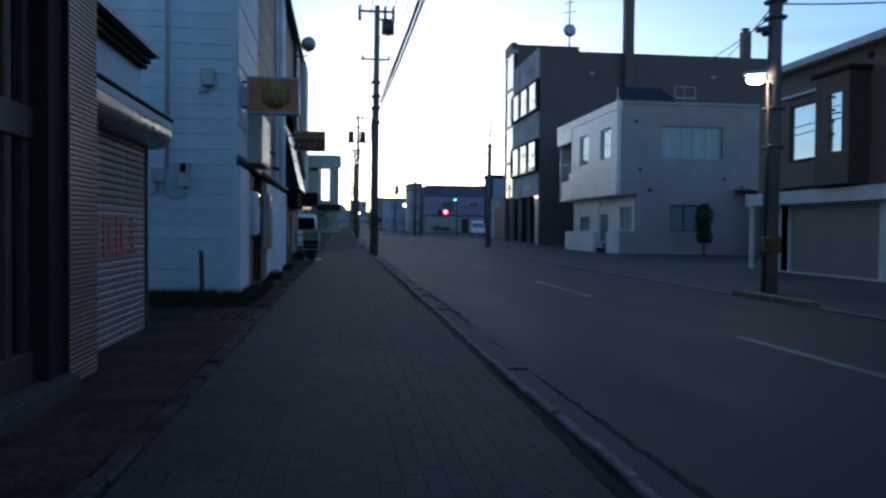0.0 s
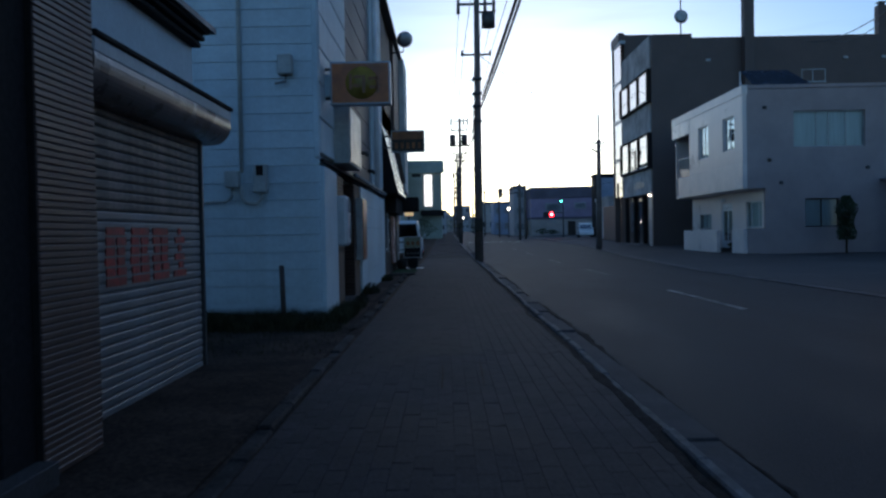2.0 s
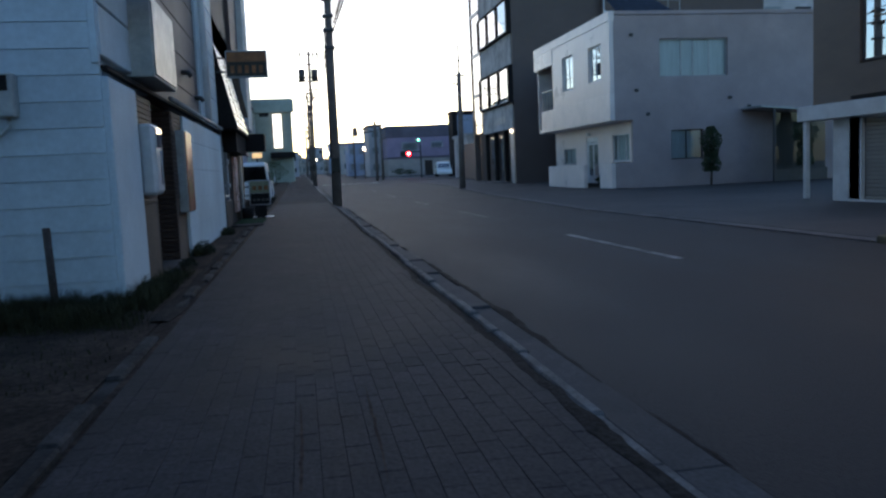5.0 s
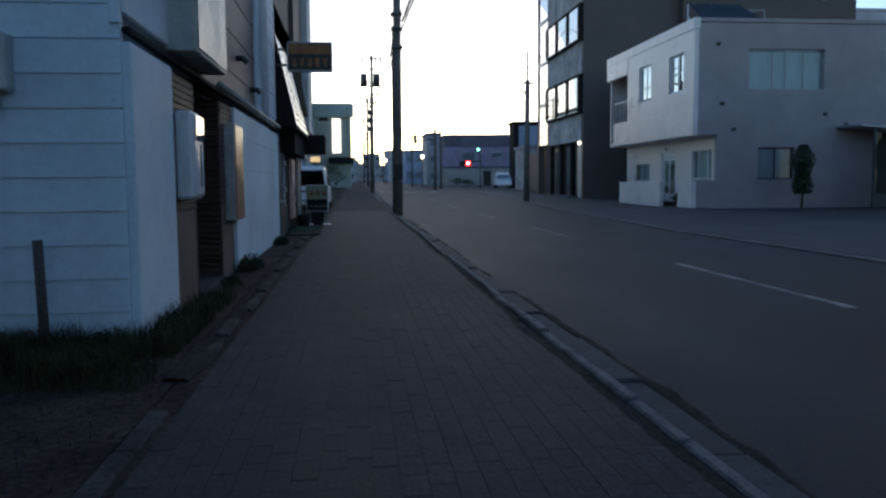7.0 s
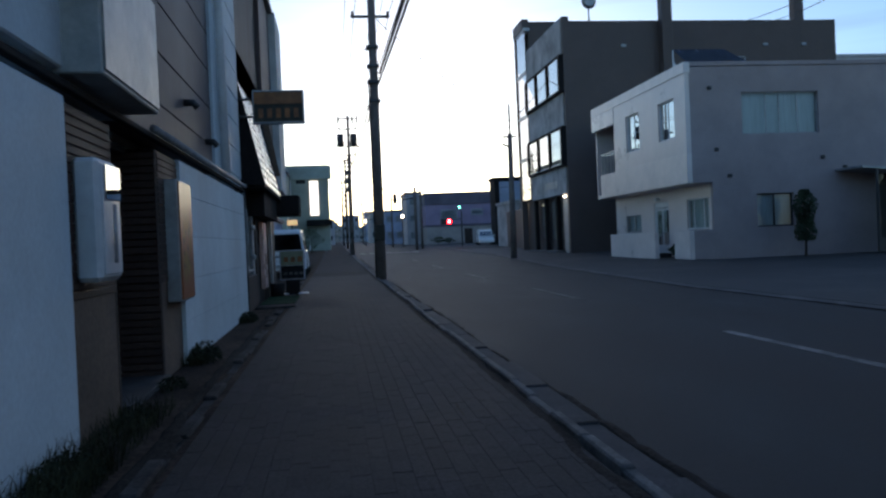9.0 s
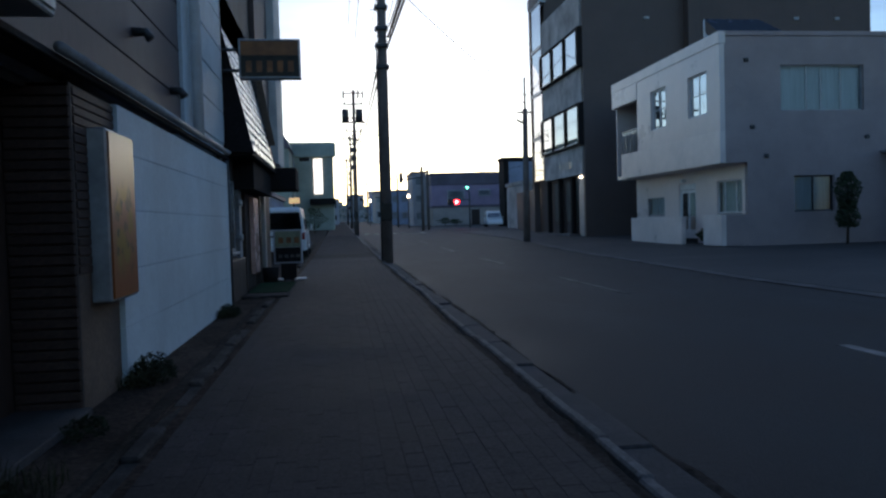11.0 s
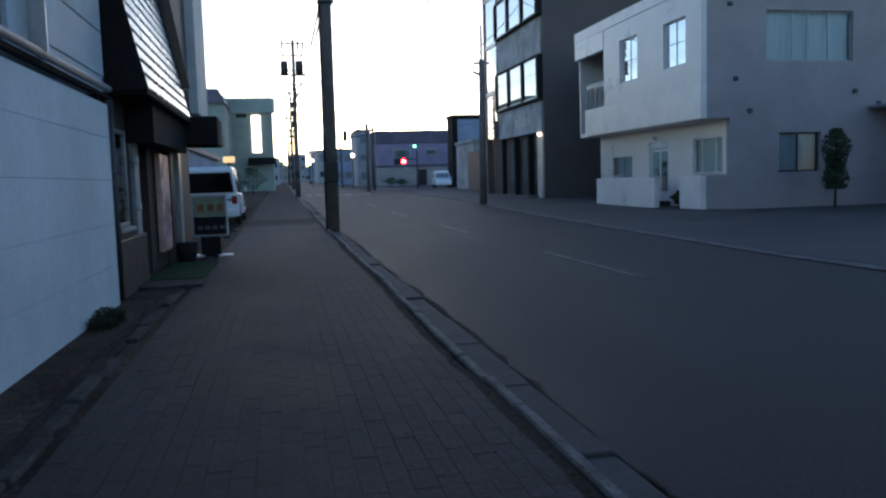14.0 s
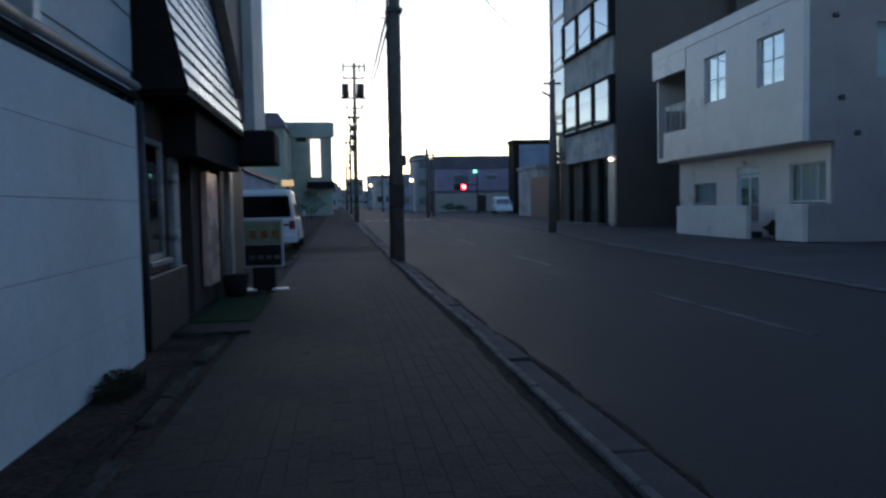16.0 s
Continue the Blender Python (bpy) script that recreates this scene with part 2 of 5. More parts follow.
M_CARWHITE = material("white_car_paint", (0.85, 0.85, 0.85), 0.22, fine=5, coarse=1, vary=0.02, bump=0, stain=0.06)
M_TYRE = material("tyre_rubber", (0.02, 0.02, 0.02), 0.85, fine=60, coarse=5, vary=0.2, bump=0.1)
M_RUST = material("rusty_bar", (0.077, 0.058, 0.051), 0.8, fine=40, coarse=5, vary=0.4, bump=0.3)
M_MAT = material("green_mat", (0.018, 0.06, 0.027), 0.95, spec=0.1, fine=120, coarse=3, vary=0.4, bump=0.6)
M_CURTAIN = material("pale_curtain", (0.64, 0.704, 0.704), 0.9, fine=6, coarse=2, vary=0.08, bump=0, stain=0.15, stretch=(8, 8, 0.3))
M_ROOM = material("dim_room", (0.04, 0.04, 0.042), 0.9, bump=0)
def printed(name):
    """A faded print on acrylic: peach above, orange below, soft blotches of yellow and dark green in the middle."""
    m = bpy.data.materials.new(name)
    m.use_nodes = True
    n, link = m.node_tree.nodes, m.node_tree.links.new
    b = n["Principled BSDF"]
    b.inputs["Roughness"].default_value = 0.3
    pos = n.new("ShaderNodeNewGeometry")
    xyz = n.new("ShaderNodeSeparateXYZ")
    link(pos.outputs["Position"], xyz.inputs["Vector"])

    def step(source, a, c):
        r = n.new("ShaderNodeMapRange")
        r.interpolation_type = "SMOOTHSTEP"
        r.inputs["From Min"].default_value, r.inputs["From Max"].default_value = a, c
        link(source, r.inputs["Value"])
        return r.outputs["Result"]

    def noise(scale):
        t = n.new("ShaderNodeTexNoise")
        t.inputs["Scale"].default_value, t.inputs["Detail"].default_value = scale, 3
        link(pos.outputs["Position"], t.inputs["Vector"])
        return t.outputs["Fac"]

    def times(p, q):
        t = n.new("ShaderNodeMath")
        t.operation = "MULTIPLY"
        link(p, t.inputs[0])
        link(q, t.inputs[1])
        return t.outputs[0]

    def mix(fac, p, q):
        t = n.new("ShaderNodeMix")
        t.data_type = "RGBA"
        link(fac, t.inputs["Factor"])
        for key, c in (("A", p), ("B", q)):
            if isinstance(c, tuple):
                t.inputs[key].default_value = (*c, 1)
            else:
                link(c, t.inputs[key])
        return t.outputs["Result"]

    ground = mix(step(xyz.outputs["Z"], 0.75, 1.5), (0.38, 0.1, 0.022), (0.42, 0.22, 0.14))
    middle = times(times(step(xyz.outputs["Z"], 0.75, 0.95), step(xyz.outputs["Z"], 1.5, 1.3)), times(step(xyz.outputs["Y"], 16.02, 16.14), step(xyz.outputs["Y"], 16.56, 16.46)))
    yellow = mix(times(middle, step(noise(5.0), 0.42, 0.55)), ground, (0.36, 0.21, 0.025))
    dark = mix(times(middle, step(noise(8.0), 0.5, 0.6)), yellow, (0.06, 0.05, 0.025))
    link(dark, b.inputs["Base Color"])
    return m


M_PRINT = printed("faded_print")
M_GLASS = pane_glass("window_glass", 1.5)
M_MIRRORGLASS = pane_glass("coated_glass", 25.0, (0.35, 0.38, 0.4))
M_CHROME = material("chrome", (0.768, 0.768, 0.794), 0.2, metal=1.0, bump=0, vary=0.05)
M_CARDARK = pane_glass("car_glass", 1.6, (0.12, 0.13, 0.14))
M_TAIL = material("tail_lamp_red", (0.384, 0.026, 0.026), 0.25, bump=0)
M_LAMP = glow("lamp_glow", (1.0, 0.9, 0.78), 40)
M_REDLIGHT = glow("signal_red", (1.0, 0.008, 0.016), 9)
M_REDGLARE = glow("signal_red_glare", (1.0, 0.22, 0.26), 9)
M_HOOD = material("bronze_hood", (0.2, 0.148, 0.132), 0.3, fine=20, coarse=2, vary=0.1, bump=0.03, stain=0.35)
M_GREENLIGHT = glow("signal_green", (0.08, 0.8, 0.55), 6)
M_FARLAMP = glow("far_lamp_glow", (1.0, 0.85, 0.7), 5)
M_WARM = glow("warm_sign_glow", (1.0, 0.7, 0.35), 0.35)
# the stair glazing glows to stand for sky light; no lamp behind it
M_STAIR = glow("skyglow_stair_glass", (1.0, 0.97, 0.93), 1.2)


# ---- building helpers ----
def part(name, bm, mat, parent=None, label="", bev=0.0, smooth=False):
    """One bmesh as one object, under a thing or a part."""
    if bev:
        bmesh.ops.bevel(bm, geom=bm.edges[:], offset=bev, segments=1, affect="EDGES", clamp_overlap=True)
    bmesh.ops.recalc_face_normals(bm, faces=bm.faces[:])
    me = bpy.data.meshes.new(name)
    bm.to_mesh(me)
    bm.free()
    if smooth:
        me.polygons.foreach_set("use_smooth", [True] * len(me.polygons))
    me.materials.append(mat)
    ob = new(name, me)
    if parent:
        ob.parent = parent
        ob.matrix_parent_inverse = Matrix.Translation(parent_place(parent)).inverted()
    if label:
        ob["label"] = label
    return ob


def parent_place(ob):
    """Where an unturned thing or part stands in the world."""
    return Vector(ob.location)


def thing(name, at, label, category, group="", kind=""):
    ob = new(name)
    ob.location = at
    ob.empty_display_size = 0.2
    return tagged(ob, label, category, group, kind)


def add_box(bm, x0, x1, y0, y1, z0, z1):
    v = [bm.verts.new((x, y, z)) for x in (x0, x1) for y in (y0, y1) for z in (z0, z1)]
    for f in ((0, 1, 3, 2), (4, 6, 7, 5), (0, 4, 5, 1), (2, 3, 7, 6), (0, 2, 6, 4), (1, 5, 7, 3)):
        bm.faces.new([v[i] for i in f])
    return v


def box(name, dims, mat, parent=None, label="", bev=0.006):
    bm = bmesh.new()
    if mat in (M_GLASS, M_MIRRORGLASS, M_TINTED, M_DULLGLASS):
        # a glass pane is one sheet, on the side that faces the street
        x0, x1, y0, y1, z0, z1 = dims
        if x1 - x0 < y1 - y0:
            x = x1 if x1 < 4 else x0
            ring = ((x, y0, z0), (x, y1, z0), (x, y1, z1), (x, y0, z1))
            ring = ring if x1 < 4 else ring[::-1]
        else:
            ring = ((x0, y0, z0), (x1, y0, z0), (x1, y0, z1), (x0, y0, z1))
        bm.faces.new([bm.verts.new(c) for c in ring])
        me = bpy.data.meshes.new(name)
        bm.to_mesh(me)
        bm.free()
        me.materials.append(mat)
        ob = new(name, me)
        if parent:
            ob.parent = parent
            ob.matrix_parent_inverse = Matrix.Translation(parent_place(parent)).inverted()
        if label:
            ob["label"] = label
        return ob
    add_box(bm, *dims)
    return part(name, bm, mat, parent, label, bev)


def add_tube(bm, points, r, seg=8, r1=None, cap=True):
    pts = [Vector(p) for p in points]
    rings = []
    for i, p in enumerate(pts):
        d = (pts[min(i + 1, len(pts) - 1)] - pts[max(i - 1, 0)]).normalized()
        a = d.orthogonal().normalized() if abs(d.z) > 0.9 else d.cross(Vector((0, 0, 1))).normalized()
        b = d.cross(a)
        rad = r if r1 is None else r + (r1 - r) * i / (len(pts) - 1)
        rings.append([bm.verts.new(p + rad * (math.cos(k * 2 * math.pi / seg) * a + math.sin(k * 2 * math.pi / seg) * b)) for k in range(seg)])
    for s, e in zip(rings, rings[1:]):
        for k in range(seg):
            bm.faces.new((s[k], s[(k + 1) % seg], e[(k + 1) % seg], e[k]))
    if cap:
        bm.faces.new(rings[0][::-1])
        bm.faces.new(rings[-1])


def tube(name, points, r, mat, parent=None, label="", seg=8, r1=None):
    bm = bmesh.new()
    add_tube(bm, points, r, seg, r1)
    return part(name, bm, mat, parent, label, 0, True)


def prism(name, outline, axis, a, b, mat, parent=None, label="", bev=0.0):
    """An outline of two coordinates pushed along an axis from a to b."""
    bm = bmesh.new()
    place = {"x": lambda u, v, w: (w, u, v), "y": lambda u, v, w: (u, w, v), "z": lambda u, v, w: (u, v, w)}[axis]
    lo = [bm.verts.new(place(u, v, a)) for u, v in outline]
    hi = [bm.verts.new(place(u, v, b)) for u, v in outline]
    bm.faces.new(lo)
    bm.faces.new(hi[::-1])
    for i in range(len(lo)):
        j = (i + 1) % len(lo)
        bm.faces.new((lo[i], lo[j], hi[j], hi[i]))
    return part(name, bm, mat, parent, label, bev)


def holed(name, axis, a, b, u0, u1, z0, z1, holes, mat, parent=None, label=""):
    """A wall between the planes a and b of an axis, from u0 to u1 and z0 to z1, with openings (u0, u1, z0, z1) cut through."""
    us = sorted({u0, u1, *[u for h in holes for u in h[:2]]})
    zs = sorted({z0, z1, *[z for h in holes for z in h[2:]]})
    solid = lambda i, k: 0 <= i < len(us) - 1 and 0 <= k < len(zs) - 1 and not any(
        h[0] <= (us[i] + us[i + 1]) / 2 <= h[1] and h[2] <= (zs[k] + zs[k + 1]) / 2 <= h[3] for h in holes)
    bm = bmesh.new()
    at = (lambda w, u, z: (w, u, z)) if axis == "x" else (lambda w, u, z: (u, w, z))
    quad = lambda *c: bm.faces.new([bm.verts.new(at(*p)) for p in c])
    for i in range(len(us) - 1):
        for k in range(len(zs) - 1):
            if not solid(i, k):
                continue
            p, q, r, s = us[i], us[i + 1], zs[k], zs[k + 1]
            for w in (a, b):
                quad((w, p, r), (w, q, r), (w, q, s), (w, p, s))
            for di, dk, e in ((-1, 0, ((p, r), (p, s))), (1, 0, ((q, r), (q, s))), (0, -1, ((p, r), (q, r))), (0, 1, ((p, s), (q, s)))):
                if not solid(i + di, k + dk):
                    quad((a, *e[0]), (a, *e[1]), (b, *e[1]), (b, *e[0]))
    bmesh.ops.remove_doubles(bm, verts=bm.verts[:], dist=0.0005)
    return part(name, bm, mat, parent, label)


def window(parent, axis, at, out, u0, u1, z0, z1, bars=(), frame_mat=None, glass=None, deep=0.25, behind=None, cross=(), width=0.05, sill=True):
    """A window in an opening: frame members, panes, sill and what shows behind. out: -1 or 1, the side that faces out."""
    fm, gl = frame_mat or M_GREYMETAL, glass or M_GLASS
    put = lambda nm, w0, w1, p, q, r, s, m, host, bv=0.004: box(nm, (min(w0, w1), max(w0, w1), p, q, r, s) if axis == "x" else (p, q, min(w0, w1), max(w0, w1), r, s), m, host, "", bv)
    win = put("window_frame", at, at - out * 0.05, u0, u0 + width, z0, z1, fm, parent)
    put("window_frame", at, at - out * 0.05, u1 - width, u1, z0, z1, fm, parent)
    put("window_frame", at, at - out * 0.05, u0 + width, u1 - width, z1 - width, z1, fm, parent)
    put("window_frame", at, at - out * 0.05, u0 + width, u1 - width, z0, z0 + width, fm, parent)
    edges = [u0 + width, *[c for c in bars], u1 - width]
    for c in bars:
        put("mullion", at - out * 0.004, at - out * 0.046, c - width / 2, c + width / 2, z0 + width, z1 - width, fm, parent)
    for c in cross:
        put("glazing_bar", at - out * 0.012, at - out * 0.04, u0 + width, u1 - width, c - 0.015, c + 0.015, fm, parent)
    for p, q in zip(edges, edges[1:]):
        pane = put("pane", at - out * 0.022, at - out * 0.03, p, q, z0 + width, z1 - width, gl, parent, 0)
        pane.visible_shadow = False
    if sill:
        put("window_sill", at + out * 0.06, at - out * 0.003, u0 - 0.04, u1 + 0.04, z0 - 0.05, z0 - 0.002, fm, parent)
    if behind:
        put("curtain", at - out * 0.14, at - out * 0.15, u0 + 0.01, u1 - 0.01, z0 + 0.01, z1 - 0.01, behind, parent, 0)
    return win


def gz(y):
    """The height of the street, which climbs gently in the distance."""
    return max(0.0, (y - 38) * 0.0105)


def strip(name, x0, x1, y0, y1, z, mat, thick=0.2, step=4.0):
    """A slab that follows the street's climb."""
    bm = bmesh.new()
    n = max(1, round((y1 - y0) / step))
    rows = []
    for i in range(n + 1):
        y = y0 + (y1 - y0) * i / n
        rows.append([bm.verts.new((x, y, gz(y) + z - t)) for x, t in ((x0, thick), (x0, 0), (x1, 0), (x1, thick))])
    for a, b in zip(rows, rows[1:]):
        for k in range(4):
            bm.faces.new((a[k], a[(k + 1) % 4], b[(k + 1) % 4], b[k]))
    bm.faces.new(rows[0])
    bm.faces.new(rows[-1][::-1])
    return part(name, bm, mat)


def kx(y):
    """Where the far kerb runs: the road widens towards the crossing."""
    return 7.0 + 0.075 * min(max(0.0, y - 24.0), 30.0)


def ribbon(name, left, right, y0, y1, z, mat, thick=0.1, step=2.0):
    """A slab between two lines that bend along the street."""
    bm = bmesh.new()
    n = max(1, round((y1 - y0) / step))
    rows = []
    for i in range(n + 1):
        y = y0 + (y1 - y0) * i / n
        rows.append([bm.verts.new((x, y, gz(y) + z - t)) for x, t in ((left(y), thick), (left(y), 0), (right(y), 0), (right(y), thick))])
    for a, b in zip(rows, rows[1:]):
        for k in range(4):
            bm.faces.new((a[k], a[(k + 1) % 4], b[(k + 1) % 4], b[k]))
    bm.faces.new(rows[0])
    bm.faces.new(rows[-1][::-1])
    return part(name, bm, mat)

# ---- ground and road ----
bm = bmesh.new()
ys = [-60, -20, 0, 20, 38, 60, 80, 110, 160, 240, 400, 900]
rows = [[bm.verts.new((x, y, min(gz(y), 2.2) - 0.16)) for x in (-600, -60, -20, 0, 20, 60, 600)] for y in ys]
for a, b in zip(rows, rows[1:]):
    for k in range(6):
        bm.faces.new((a[k], a[k + 1], b[k + 1], b[k]))
tagged(part("ground", bm, M_LOT), "dark bare ground reaching to the horizon", "ground", kind="structure")
tagged(ribbon("road", lambda y: 1.46, kx, -12, 200, -0.07, M_ASPHALT, 0.08), "dark worn asphalt road with a dashed centre line", "road", kind="structure")
tagged(strip("pavement_bed", -1.0, 1.1, -12, 190, -0.003, M_JOINT, 0.14), "dark sand bed under the grey paving bricks", "pavement", kind="structure")
tagged(ribbon("lot_right", lambda y: kx(y) + 0.3, lambda y: 60.0, -12, 190, -0.045, M_LOT, 0.1), "grey asphalt forecourt across the road", "pavement", kind="structure")
tagged(strip("verge", -30, -1.16, -12, 190, -0.01, M_SOIL, 0.13), "dark soil strip beside the house walls", "ground", kind="structure")
tagged(strip("cross_road", 9.6, 60, 74, 86, -0.03, M_ASPHALT, 0.05), "asphalt side road at the crossing", "road", kind="structure")
for y0, y1 in ((-1.2, 2.8), (3.9, 7.9), (13.1, 17.0), (22.2, 26.1), (31.3, 35.2), (40.4, 44.4), (49.5, 53.5)):
    tagged(strip("centre_dash", 4.2, 4.32, y0, y1, -0.066, M_LINE if y0 < 20 else M_LINEWORN, 0.01), "worn white dash of the road's centre line", "road marking", "centre line dashes")
tagged(strip("stop_line", 1.8, 6.8, 70.2, 70.6, -0.066, M_LINE, 0.01), "worn white stop line at the crossing", "road marking")
for k in range(7):
    tagged(strip("crossing_bar", 1.9 + 0.72 * k, 2.3 + 0.72 * k, 71.6, 74.4, -0.066, M_LINE, 0.01), "worn white bar of the pedestrian crossing", "road marking", "crossing bars")

# ---- shutter shop ----
shop = thing("shutter_shop", (-3.0, 6.0, 0), "old single-storey shop with a closed white shutter and brown tile pillar", "shop")
box("wall", (-6.5, -2.32, -4.0, 8.85, -0.05, 3.0), M_WHITE, shop, "pale painted wall", 0)
box("fascia", (-2.318, -2.28, 6.0, 8.85, 2.2, 2.9), M_WHITE, shop, "pale painted fascia")
for k, (z, x) in enumerate(((2.82, -2.2), (2.88, -2.17), (2.94, -2.13))):
    box("eave_moulding", (-2.4, x, 6.05, 8.86 + 0.02 * k, z, z + 0.042), M_DARK, shop)
prism("roof", [(-6.6, 2.97), (-2.1, 2.97), (-2.1, 3.02), (-4.3, 4.0), (-6.6, 3.4)], "y", -4.0, 9.0, M_DARKMETAL, shop, "dark sheet metal roof")
hood = [(-2.27, 2.24), (-1.97, 2.24)] + [(-2.12 + 0.175 * math.cos(a), 2.11 + 0.175 * math.sin(a)) for a in [0.35 - 0.16 * k for k in range(13)]] + [(-2.27, 1.93)]
prism("shutter_hood", hood, "y", 6.1, 8.85, M_HOOD, shop, "rounded bronze metal shutter box")
box("hood_band", (-2.27, -1.945, 6.1, 8.86, 2.15, 2.24), M_TRIM, shop, "pale metal band", 0.01)
box("hood_cap", (-2.28, -1.93, 6.1, 8.88, 2.242, 2.275), M_DARK, shop, "dark rain cap")
shutter = box("shutter", (-2.26, -2.215, 6.35, 8.62, -0.05, 1.95), M_DARK, shop, "closed roller shutter", 0)
slat_bm = bmesh.new()
prof = [(-2.21, 0.0), (-2.178, 0.003), (-2.172, 0.016), (-2.172, 0.05), (-2.178, 0.061), (-2.21, 0.064)]
lo = [slat_bm.verts.new((x, 6.36, z)) for x, z in prof]
hi = [slat_bm.verts.new((x, 8.6, z)) for x, z in prof]
for i in range(5):
    slat_bm.faces.new((lo[i], lo[i + 1], hi[i + 1], hi[i]))
slat_bm.faces.new(lo)
slat_bm.faces.new(hi[::-1])
slat = part("slat", slat_bm, M_SHUTTER, shutter)
slat.location.z = -0.03
# upper slats: brown grime, with the hood's shade in the same darker colour
grimy_shaded_mesh = slat.data.copy()
grimy_shaded_mesh.materials[0] = M_GRIMYSHADED
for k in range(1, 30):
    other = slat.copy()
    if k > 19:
        other.data = grimy_shaded_mesh
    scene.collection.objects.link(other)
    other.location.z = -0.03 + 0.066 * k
for y in (6.32, 8.62):
    box("shutter_rail", (-2.25, -2.15, y, y + 0.045, -0.05, 1.95), M_DARKMETAL, shop)
# faded red characters, as plain bars
mark_rnd = random.Random(3)
for k in range(4):
    y = 6.68 + 0.4 * k
    for row in range(6):
        z = 0.828 + 0.066 * row
        a0, a1 = 0.04 * mark_rnd.random(), 0.3 + 0.04 * mark_rnd.random()
        if k == 3:
            a0, a1 = ((0.04, 0.33), (0.16, 0.27), (0.07, 0.29), (0.15, 0.23), (0.08, 0.3), (0.15, 0.22))[row]
        spans = [(a0, a1)] if row in (0, 5) or k == 3 else [(a0, 0.15), (0.17 + 0.02 * mark_rnd.random(), a1)]
        for p, q in spans:
            box("painted_mark", (-2.174, -2.1675, y + p, y + q, z - 0.026, z + 0.026), M_REDPAINT, shutter, "faded red paint", 0)
# brown ribbed pillar
pillar = box("pillar", (-2.3, -1.875, 5.3, 5.9, -0.05, 2.9), M_DARK, shop, "pillar faced with brown ribbed tile", 0)
rib = box("tile", (-1.88, -1.866, 5.3, 5.905, 0.0, 0.031), M_GLAZEDTILE, pillar, "", 0.005)
for k in range(1, 85):
    o = rib.copy()
    scene.collection.objects.link(o)
    o.location.z = 0.034 * k
rib2 = box("tile", (-2.3, -1.885, 5.896, 5.915, 0.0, 0.03), M_GLAZEDTILE, pillar, "", 0.004)
for k in range(1, 85):
    o = rib2.copy()
    scene.collection.objects.link(o)
    o.location.z = 0.034 * k
box("eave", (-2.6, -1.55, 2.0, 6.12, 2.9, 3.05), M_DARKWOOD, shop, "dark timber eave")
# glazed front
box("jamb", (-2.3, -1.9, 5.02, 5.3, -0.02, 2.9), M_DARK, shop, "dark door jamb")
box("plinth", (-2.3, -1.8, 1.0, 5.3, -0.05, 0.1), M_GUTTER, shop, "low concrete plinth")
box("transom", (-2.12, -1.98, 1.0, 5.02, 1.62, 1.82), M_DARKWOOD, shop)
box("transom", (-2.12, -1.98, 1.0, 5.02, 0.1, 0.3), M_DARKWOOD, shop)
for y in (4.9, 4.62, 3.7, 2.75, 1.8):
    box("stile", (-2.1, -2.0, y, y + 0.1, 0.3, 1.62), M_DARKWOOD, shop)
    box("stile", (-2.1, -2.0, y, y + 0.1, 1.82, 2.9), M_DARKWOOD, shop)
p = box("pane", (-2.06, -2.05, 1.0, 4.95, 0.3, 1.62), M_GLASS, shop, "", 0)
p.visible_shadow = False
p = box("pane", (-2.06, -2.05, 1.0, 4.95, 1.82, 2.9), M_GLASS, shop, "", 0)
p.visible_shadow = False
box("notice", (-2.045, -2.04, 4.42, 4.6, 0.72, 0.77), M_SIGNWHITE, shop, "small white paper notice", 0)
box("curtain", (-2.2, -2.18, 1.0, 4.9, 0.4, 1.55), M_DARKWOOD, shop, "dim interior blind", 0)

# ---- white clapboard shop ----
clap = thing("clapboard_shop", (-5, 17, 0), "two-storey white clapboard shop with brown upper front", "shop")
box("wall", (-11, -2.45, 12.08, 22.2, -0.05, 7.3), M_WHITE, clap, "", 0)
box("roof", (-11.2, -1.5, 11.9, 29.9, 7.3, 7.42), M_DARKMETAL, clap, "dark flat roof edge")
# side wall boards
side = box("side_wall", (-9.0, -1.66, 12.03, 12.08, -0.05, 7.3), M_WHITE, clap, "", 0)
board = prism("board", [(12.035, 0.0), (12.012, 0.002), (12.022, 0.224), (12.035, 0.224)], "x", -9.0, -1.66, M_CLAP, side)
for k in range(1, 32):
    o = board.copy()
    scene.collection.objects.link(o)
    o.location.z = 0.226 * k
box("corner_post", (-1.92, -1.6, 12.04, 13.2, -0.05, 2.02), M_WHITE, clap, "white corner panel", 0.01)
box("corner_board", (-1.72, -1.655, 11.985, 12.04, 2.13, 7.3), M_CLAP, clap)
for k in range(11):
    z = 2.2 + 0.46 * k
    prism("front_board", [(12.04, z), (14.8, z), (14.8, z + 0.45), (12.04, z + 0.45)], "x", -1.72, -1.64 + 0.004 * (k % 2), M_CLAP, clap, "", 0.012)
# lower front
box("brown_front", (-1.92, -1.66, 13.2, 14.3, -0.02, 2.02), M_TAN, clap, "brown rendered shop front")
box("brown_front", (-1.92, -1.66, 15.7, 16.6, -0.02, 2.02), M_TAN, clap, "brown rendered shop front")
for y0, y1 in ((13.2, 14.26), (15.74, 16.6)):
    tile = box("tile", (-1.663, -1.648, y0, y1, 0.85, 0.9), M_BROWNTILE, clap, "", 0.004)
    for k in range(1, 20):
        o = tile.copy()
        scene.collection.objects.link(o)
        o.location.z = 0.058 * k
box("door", (-2.1, -2.05, 14.3, 15.7, 0, 2.02), M_DARKWOOD, clap, "dark timber door in a deep recess")
